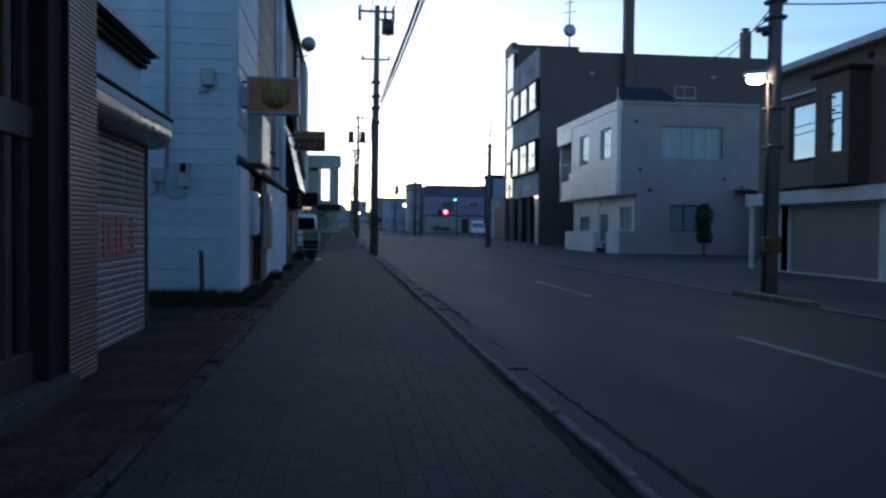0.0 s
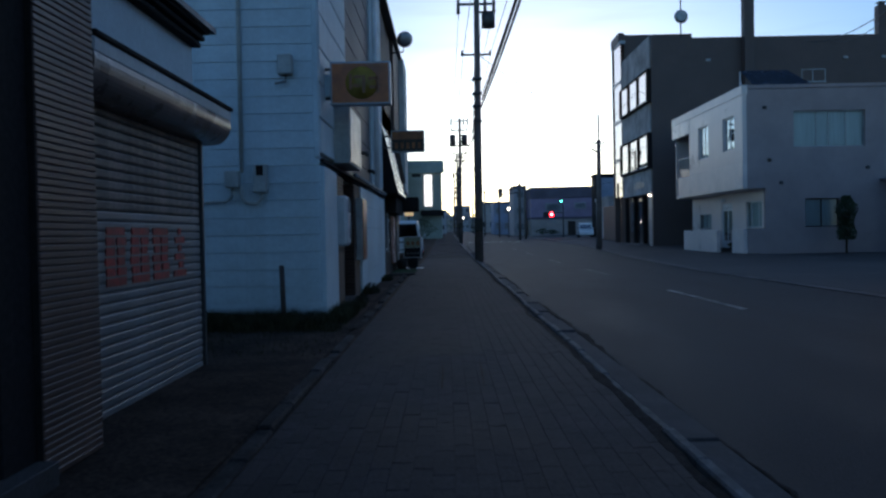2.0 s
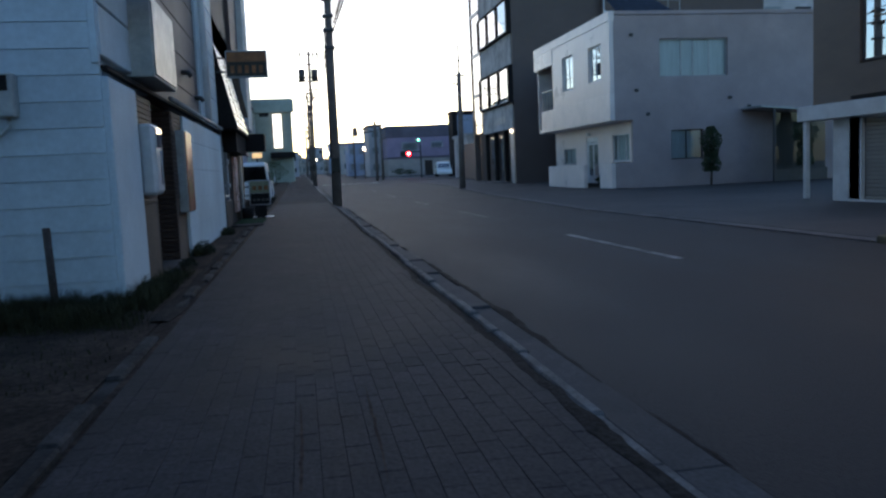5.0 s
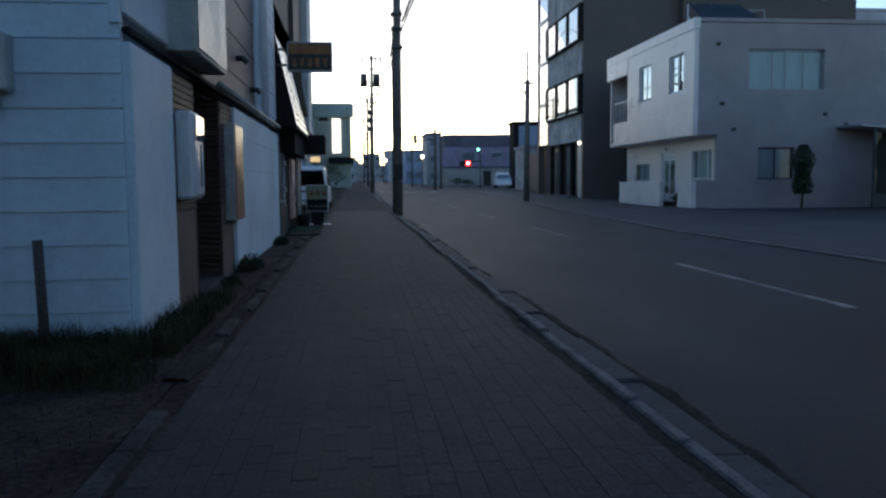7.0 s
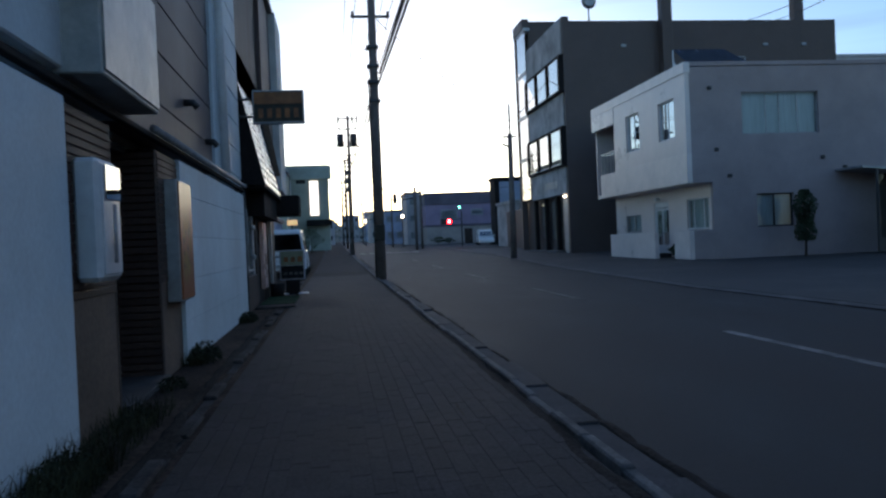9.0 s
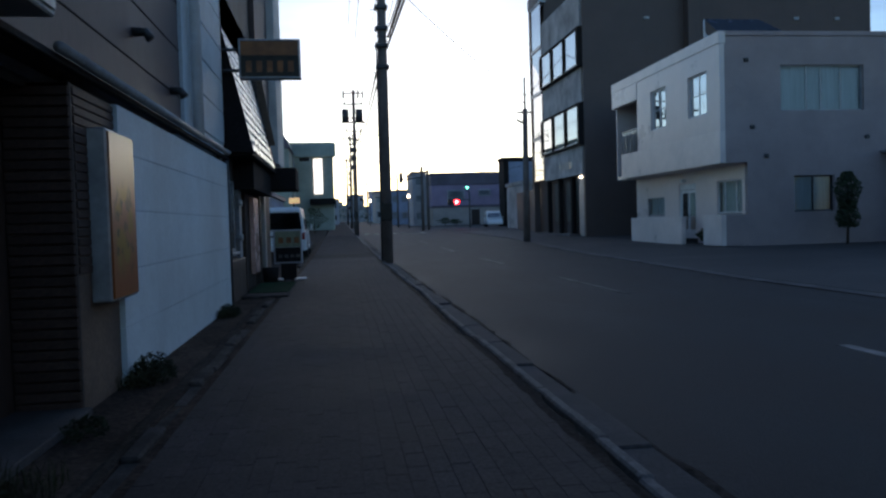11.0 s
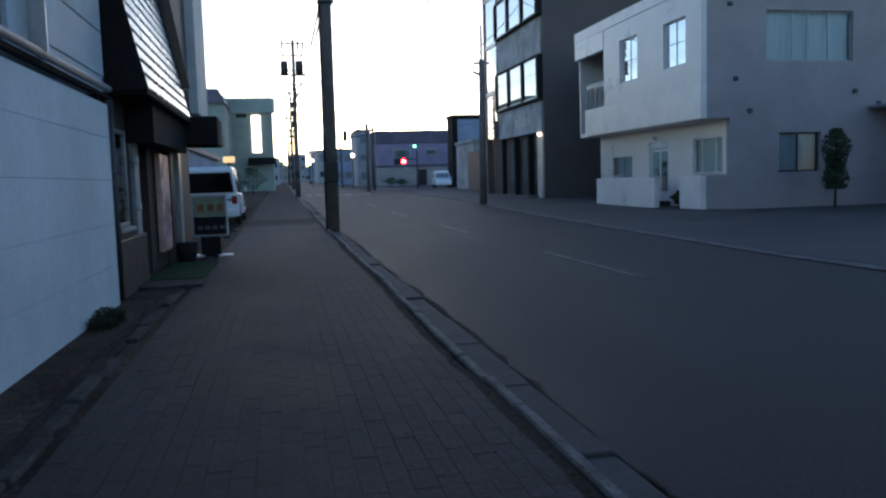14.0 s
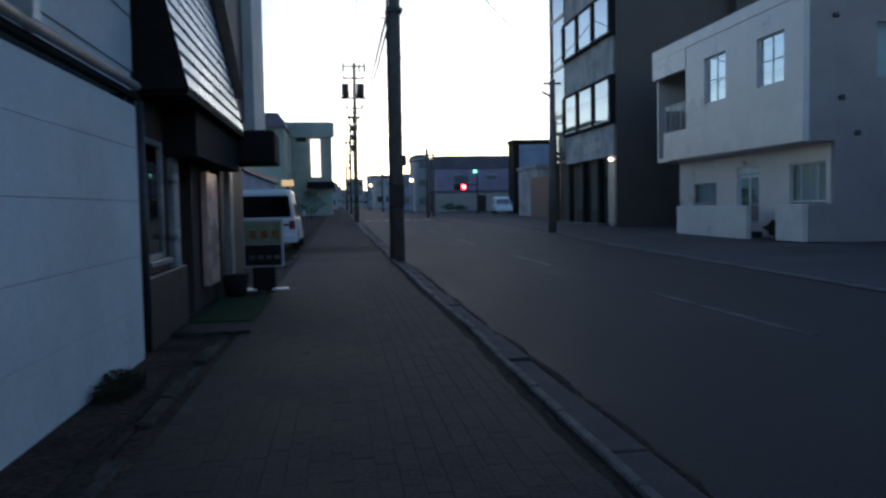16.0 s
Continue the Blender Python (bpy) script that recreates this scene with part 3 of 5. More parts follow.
box("recess_side", (-2.4, -1.655, 14.26, 14.3, 0, 2.02), M_DARKWOOD, clap)
box("recess_side", (-2.4, -1.655, 15.7, 15.74, 0, 2.02), M_DARKWOOD, clap)
box("recess_ceiling", (-2.4, -1.9, 14.3, 15.7, 1.98, 2.03), M_DARK, clap)
tile = box("tile", (-2.04, -1.66, 15.68, 15.702, 0.02, 0.075), M_BROWNTILE, clap, "", 0.005)
for k in range(1, 31):
    o = tile.copy()
    scene.collection.objects.link(o)
    o.location.z = 0.064 * k
box("step", (-2.4, -1.6, 14.3, 15.7, -0.05, 0.04), M_GUTTER, clap, "low concrete step")
box("recess_floor", (-2.45, -1.9, 12.08, 22.2, 2.02, 2.05), M_DARK, clap)
for z0, z1 in ((-0.04, 0.405), (0.408, 0.824), (0.827, 1.262), (1.265, 1.683), (1.686, 2.02)):
    box("wall_panel", (-1.9, -1.62, 16.6, 22.15, z0, z1), M_WHITE, clap, "white painted concrete panel", 0.002)
box("ledge", (-1.66, -1.6, 12.05, 22.2, 2.075, 2.12), M_DARK, clap, "dark metal ledge")
tube("ledge_pipe", [(-1.57, 15.3, 2.14), (-1.57, 22.0, 2.155)], 0.035, M_PIPE, clap, "pale pipe along the ledge")
box("front_core", (-1.92, -1.72, 12.08, 14.8, 2.13, 7.3), M_WHITE, clap, "", 0)
box("upper_front", (-1.92, -1.7, 14.8, 19.4, 2.13, 7.3), M_BROWN, clap, "brown siding front")
for k in range(9):
    z = 2.5 + 0.5 * k
    box("siding_joint", (-1.702, -1.694, 14.8, 19.4, z, z + 0.012), M_DARK, clap, "", 0)
box("pilaster", (-1.92, -1.66, 19.4, 22.2, 2.13, 7.3), M_CLAP, clap, "pale boarded bay")
for k in range(11):
    z = 2.3 + 0.44 * k
    box("bay_board", (-1.67, -1.645, 20.1, 22.2, z, z + 0.425), M_CLAP, clap, "", 0.006)
tube("downpipe", [(-1.58, 19.75, 2.15), (-1.58, 19.75, 7.2)], 0.06, M_WHITEMETAL, clap, "pale downpipe")
box("strip_post", (-1.66, -1.6, 20.0, 20.12, 2.15, 7.3), M_WHITEMETAL, clap)
for y, z in ((17.5, 2.75), (18.9, 2.5)):
    tube("spot_lamp", [(-1.7, y, z), (-1.6, y, z), (-1.56, y, z - 0.06)], 0.04, M_DARKMETAL, clap, "small dark wall lamp")

# things on the side wall
def meter(name, x0, x1, z0, z1, label):
    t = thing(name, ((x0 + x1) / 2, 12.0, z0), label, "meter box")
    box("case", (x0, x1, 11.88, 12.02, z0, z1), M_PLASTIC, t, "", 0.015)
    return t
m1 = meter("meter_box", -2.5, -2.33, 1.68, 2.05, "grey electricity meter box on the clapboard wall")
box("dial_window", (-2.46, -2.37, 11.873, 11.882, 1.9, 2.03), M_DARK, m1, "dark dial window", 0.003)
m2 = meter("junction_box", -2.87, -2.69, 1.75, 1.97, "grey junction box on the clapboard wall")
m3 = meter("wall_box", -2.16, -1.97, 3.2, 3.46, "beige vent box high on the clapboard wall")
tube("bracket", [(-2.06, 11.95, 3.2), (-2.06, 11.93, 3.11), (-2.2, 11.93, 3.09)], 0.018, M_GREYMETAL, m3)
cond = thing("conduit", (-2.67, 11.97, 1.6), "grey conduit pipes on the clapboard wall", "pipe")
tube("pipe", [(-2.67, 11.985, 1.95), (-2.67, 11.985, 7.2)], 0.026, M_PLASTIC, cond)
tube("pipe", [(-2.4, 11.96, 1.7), (-2.41, 11.96, 1.6), (-2.48, 11.96, 1.54), (-2.6, 11.96, 1.55), (-2.67, 11.96, 1.62), (-2.67, 11.96, 1.78)], 0.022, M_PLASTIC, cond)
tube("pipe", [(-2.78, 11.96, 1.77), (-2.8, 11.96, 1.63), (-2.88, 11.96, 1.57), (-3.4, 11.96, 1.56)], 0.02, M_PLASTIC, cond)
vent = thing("dark_vent", (-3.85, 12.0, 4.3), "dark metal vent on the clapboard wall", "vent")
box("case", (-3.95, -3.78, 11.8, 12.02, 4.28, 5.0), M_DARKMETAL, vent)
stick = tube("iron_post", [(-2.1, 11.7, -0.05), (-2.12, 11.7, 0.74)], 0.033, M_RUST)
tagged(stick, "short rusty iron post in the weeds", "post")

# signs on the front
def box_sign(name, x0, x1, y0, y1, z0, z1, face, label, rim=M_GREYMETAL):
    s = thing(name, (x0, (y0 + y1) / 2, z0), label, "sign")
    box("case", (x0, x1, y0, y1, z0, z1), rim, s, "", 0.008)
    box("face", (x0 + 0.025, x1 - 0.025, y0 - 0.006, y0 + 0.004, z0 + 0.025, z1 - 0.025), face, s, "", 0.002)
    return s
s1 = box_sign("hanging_sign", -1.56, -0.74, 12.44, 12.64, 2.88, 3.46, M_ORANGE, "projecting orange shop sign with a yellow disc")
tube("disc", [(-1.13, 12.426, 3.17), (-1.13, 12.436, 3.17)], 0.22, M_YELLOW, s1, "yellow disc", 32)
for x, z, w, h in ((-1.38, 3.05, 0.05, 0.26), (-1.32, 3.2, 0.14, 0.05), (-1.33, 3.08, 0.12, 0.05), (-1.2, 3.0, 0.05, 0.3), (-1.12, 3.18, 0.16, 0.05), (-1.1, 3.06, 0.14, 0.05), (-1.02, 3.0, 0.05, 0.28)):
    box("mark", (x + 0.08, x + 0.08 + w * 0.8, 12.42, 12.424, z + 0.03, z + 0.03 + h * 0.8), M_BROWNSIGN, s1, "dark lettering bar", 0)
for z in (2.98, 3.38):
    tube("bracket", [(-1.7, 12.54, z), (-1.5, 12.54, z)], 0.02, M_DARKMETAL, s1)
box("arm", (-1.68, -1.56, 12.5, 12.58, 3.0, 3.3), M_CLAP, s1)
s2 = box_sign("hanging_sign", -1.43, -0.55, 22.42, 22.62, 3.27, 3.84, M_OLIVE, "projecting brown shop sign with dark lettering")
box("band", (-1.4, -0.58, 22.405, 22.415, 3.6, 3.8), M_BROWNSIGN, s2, "brown upper band", 0.001)
for k in range(5):
    box("mark", (-1.33 + 0.15 * k, -1.25 + 0.15 * k, 22.404, 22.412, 3.36, 3.52), M_BROWNSIGN, s2, "brown lettering bar", 0)
tube("bracket", [(-1.9, 22.52, 3.7), (-1.43, 22.52, 3.7)], 0.025, M_DARKMETAL, s2)
tube("bracket", [(-1.9, 22.52, 3.4), (-1.43, 22.52, 3.4)], 0.025, M_DARKMETAL, s2)

bill = thing("light_box_sign", (-1.6, 14.1, 2.17), "large weathered white light box sign on the shop front", "sign")
box("case", (-1.7, -1.42, 13.32, 14.8, 2.17, 3.03), M_PLASTIC, bill, "grey metal case", 0.01)
box("face", (-1.422, -1.405, 13.35, 14.77, 2.2, 3.0), M_SIGNWHITE, bill, "faded white acrylic face", 0.003)
ebox = thing("display_case", (-1.6, 13.6, 0.95), "pale wall display case with a small glass window", "display case")
box("case", (-1.66, -1.5, 13.42, 13.87, 0.95, 1.7), M_WHITEMETAL, ebox, "", 0.03)
box("door_panel", (-1.502, -1.488, 13.46, 13.83, 0.99, 1.66), M_WHITEMETAL, ebox, "", 0.006)
g = box("glass_window", (-1.49, -1.478, 13.5, 13.82, 1.45, 1.66), M_MIRRORGLASS, ebox, "small glass window", 0.002)
tube("handle", [(-1.47, 13.62, 1.06), (-1.465, 13.62, 1.42)], 0.012, M_GREYMETAL, ebox)
obx = thing("orange_light_box", (-1.6, 16.3, 0.65), "upright orange and peach light box sign by the door", "sign")
box("case", (-1.66, -1.535, 15.98, 16.62, 0.65, 1.78), M_GREYMETAL, obx, "grey metal case", 0.01)
box("face", (-1.537, -1.521, 16.0, 16.6, 0.67, 1.76), M_PRINT, obx, "faded orange and peach printed face", 0.002)

# ---- dark shop with awning ----
dark = thing("awning_shop", (-5, 25, 0), "dark two-storey shop with a ribbed metal awning", "shop")
holed("front_wall", "x", -1.9, -1.72, 22.2, 30.0, -0.05, 7.3, [(22.66, 23.44, 0.74, 1.84), (24.3, 25.0, 0.0, 1.95)], M_DARKWOOD, dark, "dark timber front")
box("wall", (-11, -2.6, 22.2, 30.0, -0.05, 7.3), M_DARK, dark, "", 0)
window(dark, "x", -1.7, 1, 22.66, 23.44, 0.74, 1.84, (), M_GREYMETAL, M_GLASS, width=0.05)
for y in (22.22, 22.45):
    tube("front_pipe", [(-1.66, y, 0), (-1.66, y, 2.1)], 0.035, M_DARKMETAL, dark)
box("stone_base", (-1.74, -1.64, 22.5, 24.2, -0.05, 0.62), M_DARKWOOD, dark, "brown stone base", 0.02)
box("pale_panel", (-1.72, -1.66, 23.7, 24.0, 0.62, 1.75), M_PIPE, dark, "blue grey door panel")
awn = box("awning_back", (-1.9, -1.72, 22.6, 26.85, 2.3, 4.7), M_DARK, dark, "awning frame", 0)
n_rib = 15
for k in range(n_rib):
    f0, f1 = k / n_rib, (k + 0.66) / n_rib
    xa, xb = -1.3 - 0.55 * f0, -1.3 - 0.55 * f1
    za, zb = 2.27 + 2.4 * f0, 2.27 + 2.4 * f1
    prism("awning_slat", [(xa, za), (xb, zb), (xb - 0.03, zb - 0.02), (xa - 0.03, za - 0.02)], "y", 22.66, 26.8, M_AWN, awn)
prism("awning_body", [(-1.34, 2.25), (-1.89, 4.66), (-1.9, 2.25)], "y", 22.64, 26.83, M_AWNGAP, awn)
for y in (22.58, 26.83):
    prism("awning_cheek", [(-1.28, 2.22), (-1.84, 4.72), (-1.9, 4.72), (-1.9, 2.22)], "y", y, y + 0.05, M_DARK, awn, "dark awning cheek")
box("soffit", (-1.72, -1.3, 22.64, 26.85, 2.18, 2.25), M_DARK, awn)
box("porch_canopy", (-1.72, -0.9, 26.9, 27.9, 1.84, 2.3), M_DARK, dark, "dark box canopy over the entrance", 0.02)
box("lintel_box", (-1.72, -1.4, 23.6, 26.9, 1.72, 2.18), M_DARK, dark)
box("pink_board", (-1.7, -1.62, 25.5, 26.35, 0.25, 1.66), M_PINK, dark, "pink painted panel")
box("door_post", (-1.74, -1.6, 26.4, 26.75, 0, 1.84), M_DARKWOOD, dark)
box("door_post", (-1.74, -1.62, 27.6, 27.9, 0, 1.84), M_GREYMETAL, dark)
box("upper_panel", (-1.72, -1.62, 26.9, 29.8, 2.5, 7.3), M_BROWN, dark, "dark brown upper panel")
box("end_pier", (-1.9, -1.45, 29.8, 31.9, 2.6, 7.35), M_TRIM, dark, "pale end pier")
prism("gusset", [(-1.62, 4.6), (-1.3, 2.75), (-1.62, 2.75)], "y", 26.95, 27.0, M_TAN, dark)
box("end_wall", (-4.0, -2.4, 29.9, 31.8, -0.05, 2.6), M_FARGREY, dark, "", 0)
for y, z in ((23.62, 1.5), (23.62, 0.95)):
    tube("door_bell", [(-1.66, y, z), (-1.6, y, z)], 0.05, M_PLASTIC, dark, "round grey fitting", 12)

dish = thing("satellite_dish", (-1.4, 26.0, 6.7), "grey satellite dish on the shop wall", "satellite dish")
bm = bmesh.new()
bmesh.ops.create_uvsphere(bm, u_segments=16, v_segments=10, radius=0.42)
bmesh.ops.delete(bm, geom=[v for v in bm.verts if v.co.z > -0.3], context="VERTS")
bmesh.ops.transform(bm, matrix=Matrix.Translation((-1.2, 26.0, 7.1)) @ Euler((radians(-70), 0, radians(15))).to_matrix().to_4x4() @ Matrix.Translation((0, 0, 0.3)), verts=bm.verts[:])
bmesh.ops.solidify(bm, geom=bm.faces[:], thickness=0.02)
part("dish", bm, M_GREYMETAL, dish, "", 0, True)
tube("arm", [(-1.62, 26.05, 6.7), (-1.25, 26.05, 6.72), (-1.22, 26.05, 7.05)], 0.022, M_DARKMETAL, dish)

# stand sign, mat, pots
st = thing("stand_sign", (-1.14, 27.4, 0), "small two-part stand sign with pale top and dark lower panel", "sign")
box("base", (-1.3, -0.98, 27.3, 27.5, 0.0, 0.34), M_DARK, st, "dark base block")
box("foot", (-1.42, -1.24, 27.2, 27.45, 0.0, 0.03), M_WHITEMETAL, st, "white foot plate")
box("foot", (-1.02, -0.79, 27.2, 27.45, 0.0, 0.03), M_WHITEMETAL, st, "white foot plate")
box("case", (-1.43, -0.85, 27.32, 27.46, 0.34, 1.04), M_FARGREY, st, "pale frame", 0.01)
box("face", (-1.4, -0.88, 27.312, 27.325, 0.68, 1.01), material("sign_pale_green", (0.27, 0.28, 0.18), 0.5, bump=0), st, "pale green panel", 0.002)
box("face", (-1.4, -0.88, 27.312, 27.325, 0.37, 0.67), M_DARK, st, "black panel", 0.002)
for k in range(3):
    box("mark", (-1.33 + 0.16 * k, -1.23 + 0.16 * k, 27.305, 27.313, 0.76, 0.88), M_BROWNSIGN, st, "dull brown lettering bar", 0)
for k in range(4):
    box("mark", (-1.34 + 0.12 * k, -1.26 + 0.12 * k, 27.305, 27.313, 0.46, 0.52), M_FARKERB, st, "grey lettering bar", 0)
mat_ob = box("door_mat", (-1.6, -0.95, 23.9, 26.2, -0.01, 0.035), M_MAT, None, "", 0.006)
tagged(mat_ob, "green artificial turf mat before the shop door", "mat")
stp = box("entrance_step", (-1.62, -0.9, 23.2, 23.85, -0.05, 0.03), M_EDGING, None, "", 0.01)
tagged(stp, "low pale concrete step at the shop entrance", "step")
pot = thing("planter", (-1.45, 26.6, 0), "dark flower pot beside the door", "planter")
tube("pot", [(-1.45, 26.6, 0), (-1.45, 26.6, 0.3)], 0.13, M_DARK, pot, "", 14, 0.18)

# ---- grey house ----
HX, HY = 13.03, 36.35
house = thing("grey_house", (17, 42, 0), "two-storey grey rendered house with an overhanging upper floor", "house")
holed("front_wall", "x", HX, HX + 0.18, HY, 43.9, 2.85, 7.3, [(40.85, 42.4, 4.65, 6.27), (37.33, 38.85, 4.68, 6.2)], M_HOUSE, house, "warm grey front with its brighter light in the colour")
# side walls carry the shade of the turned-away face in their colour
holed("side_wall", "y", HY, HY + 0.18, HX + 0.18, 25.0, 2.85, 7.3, [(15.27, 18.4, 4.62, 6.2)], M_HOUSESIDE, house, "grey rendered side with shade in its colour")
holed("side_wall", "y", HY, HY + 0.18, 14.3, 25.0, -0.05, 2.85, [(15.74, 17.25, 1.1, 2.36)], M_HOUSESIDE, house, "grey rendered side with shade in its colour")
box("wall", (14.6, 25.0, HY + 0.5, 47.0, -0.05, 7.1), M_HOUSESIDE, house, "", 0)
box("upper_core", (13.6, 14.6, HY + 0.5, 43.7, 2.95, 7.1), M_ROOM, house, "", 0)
box("roof", (HX, 25.0, HY, 47.0, 7.18, 7.3), M_HOUSESIDE, house, "", 0)
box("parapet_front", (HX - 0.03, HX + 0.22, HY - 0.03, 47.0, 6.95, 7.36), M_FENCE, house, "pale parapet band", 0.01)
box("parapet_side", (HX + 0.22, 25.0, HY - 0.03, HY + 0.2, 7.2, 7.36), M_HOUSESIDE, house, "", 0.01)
box("balcony_fascia", (HX - 0.02, HX + 0.2, 43.9, 47.0, 6.2, 6.95), M_HOUSE, house)
box("balcony_front", (HX - 0.02, HX + 0.18, HY - 0.01, 45.9, 2.84, 3.95), M_FENCE, house, "pale balcony front", 0.01)
box("balcony_floor", (HX + 0.18, 14.6, HY + 0.18, 46.9, 2.82, 3.0), M_HOUSE, house)
box("balcony_side", (HX + 0.18, 14.6, 46.9, 47.0, 2.84, 7.2), M_HOUSE, house)
rail = box("balcony_rail", (HX + 0.04, HX + 0.09, 43.95, 45.9, 4.95, 5.0), M_GREYMETAL, house, "grey metal balcony rail")
for k in range(5):
    box("baluster", (HX + 0.05, HX + 0.08, 43.98 + 0.46 * k, 44.02 + 0.46 * k, 3.95, 4.95), M_GREYMETAL, rail, "", 0)
pn = box("screen", (HX + 0.055, HX + 0.065, 44.0, 45.86, 4.02, 4.92), M_GLASS, rail, "clear screen", 0)
pn.visible_shadow = False
window(house, "x", HX + 0.1, -1, 40.85, 42.4, 4.65, 6.27, (41.62,), M_WHITEMETAL, M_MIRRORGLASS, behind=M_CURTAIN, cross=(5.45,), width=0.06)
window(house, "x", HX + 0.1, -1, 37.33, 38.85, 4.68, 6.2, (38.1,), M_WHITEMETAL, M_MIRRORGLASS, behind=M_CURTAIN, cross=(5.45,), width=0.06)
window(house, "y", HY + 0.12, -1, 15.27, 18.4, 4.62, 6.2, (16.3, 16.85, 17.6), M_GREYMETAL, M_GLASS, behind=M_CURTAIN, width=0.05)
window(house, "y", HY + 0.12, -1, 15.74, 17.25, 1.1, 2.36, (16.5,), M_DARKMETAL, M_GLASS, behind=M_CURTAIN, width=0.05)
# recessed ground floor
holed("lower_wall", "x", 14.0, 14.2, 36.53, 46.6, -0.05, 2.84, [(36.75, 38.6, 1.12, 2.32), (40.35, 41.9, 0.0, 2.35), (43.4, 45.3, 1.1, 1.9)], M_HOUSE, house, "grey recessed ground floor")
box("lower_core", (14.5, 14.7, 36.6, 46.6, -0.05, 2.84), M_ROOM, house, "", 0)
box("corner_wall", (14.0, 14.3, HY, 36.53, -0.05, 2.85), M_HOUSESIDE, house, "", 0)
window(house, "x", 14.06, -1, 36.75, 38.6, 1.12, 2.32, (37.25, 38.1), M_WHITEMETAL, M_DULLGLASS, behind=M_CURTAIN, width=0.05)
window(house, "x", 14.06, -1, 43.4, 45.3, 1.1, 1.9, (44.35,), M_GREYMETAL, M_GLASS, behind=M_CURTAIN, width=0.05)
door = box("door", (14.08, 14.14, 40.45, 41.8, 0.05, 2.1), M_WHITEMETAL, house, "white glazed front door", 0.01)
for y0, y1 in ((40.56, 41.06), (41.2, 41.7)):
    box("door_pane", (14.07, 14.082, y0, y1, 0.5, 1.98), M_MIRRORGLASS, door, "door glass", 0.004)
box("door_frame", (14.04, 14.16, 40.35, 41.9, 2.12, 2.34), M_WHITEMETAL, house)
box("door_frame", (14.04, 14.16, 41.8, 41.9, 0, 2.12), M_WHITEMETAL, house)
box("door_frame", (14.04, 14.16, 40.35, 40.45, 0, 2.12), M_WHITEMETAL, house)
tube("door_handle", [(14.03, 41.13, 0.95), (14.03, 41.13, 1.15)], 0.015, M_DARKMETAL, door)
# white block added over the door for the reflection in the transom
box("transom_glint", (13.8, 13.99, 41.2, 41.4, 2.42, 2.56), M_WHITEMETAL, house, "white block for the transom's bright reflection", 0.02)
box("porch_step", (13.1, 14.0, 40.2, 42.0, -0.02, 0.15), M_GUTTER, house, "concrete porch step", 0.01)
box("garden_wall", (12.72, 12.9, 38.95, 44.1, -0.02, 1.03), M_FENCE, house, "low pale rendered garden wall", 0.015).location = (0.02, 0.0, 0.0)
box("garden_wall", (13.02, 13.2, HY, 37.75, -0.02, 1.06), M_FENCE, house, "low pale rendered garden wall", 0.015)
# the wall's side return takes the shaded side colour too
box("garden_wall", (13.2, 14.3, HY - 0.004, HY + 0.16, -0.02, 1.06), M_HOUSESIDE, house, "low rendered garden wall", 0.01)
for x, z in ((14.1, 4.0), (18.4, 3.6), (14.6, 3.0), (19.3, 3.2), (13.9, 6.3)):
    v = box("vent_cap", (x, x + 0.18, HY - 0.08, HY, z, z + 0.14), M_DARKMETAL, house, "small dark vent cap", 0.03)
prism("porch_roof", [(19.0, 3.1), (22.2, 2.85), (22.2, 2.93), (19.0, 3.18)], "y", 34.8, HY, M_GREYMETAL, house, "side porch roof")
box("porch_post", (19.6, 19.68, 34.85, 34.93, 0, 3.0), M_DARKMETAL, house)
g = box("porch_glass", (19.7, 22.0, 34.86, 34.88, 0.5, 2.85), M_TINTED, house, "porch glazing", 0)
box("porch_base", (19.6, 22.1, 34.84, 34.9, 0, 0.5), M_DARKMETAL, house)
box("roof_frame", (14.3, 14.36, 40.0, 40.06, 7.3, 8.2), M_WHITEMETAL, house, "white roof frame")
tube("roof_strut", [(14.36, 40.03, 8.15), (14.9, 40.03, 7.32)], 0.03, M_WHITEMETAL, house)
bm = bmesh.new()
bm.faces.new([bm.verts.new(c) for c in ((14.55, 38.9, 7.75), (17.4, 38.9, 7.75), (16.7, 40.2, 8.75), (14.4, 40.2, 8.75))])
bmesh.ops.solidify(bm, geom=bm.faces[:], thickness=0.08)
solar = part("solar_panel", bm, M_SOLAR, house, "dark tilted solar water panel")
for x in (14.4, 16.6):
    tube("solar_strut", [(x, 40.2, 7.3), (x, 40.2, 8.72)], 0.035, M_WHITEMETAL, solar)
    tube("solar_strut", [(x + 0.15, 38.92, 7.3), (x + 0.15, 38.92, 7.74)], 0.035, M_WHITEMETAL, solar)

# ---- dark office building ----
off = thing("office_building", (21, 57, 0), "four-storey dark clad office block with a grey concrete front", "building")
BX, BY = 13.0, 51.3
z0 = 0.0
box("wall", (13.4, 29.6, BY, 63.0, z0, 13.1), M_CLADDING, off, "dark clad walls", 0)
box("stair_tower", (13.3, 18.3, 60.0, 62.9, 13.0, 15.5), M_CLADDING, off, "dark stair tower")
for k in range(16):
    box("cladding_seam", (14.4 + k, 14.42 + k, BY - 0.006, BY, 0.1, 13.1), M_CLADDING, off, "", 0)
box("corner_strip", (13.0, 13.4, BY - 0.01, BY + 0.3, 0, 13.35), M_CLADDING, off)
for za, zb in ((3.45, 5.0), (7.25, 9.15), (11.25, 13.35)):
    box("spandrel", (12.95, 13.4, BY + 0.3, 59.4, za, zb), M_CONCRETE, off, "stained concrete spandrel", 0.02)
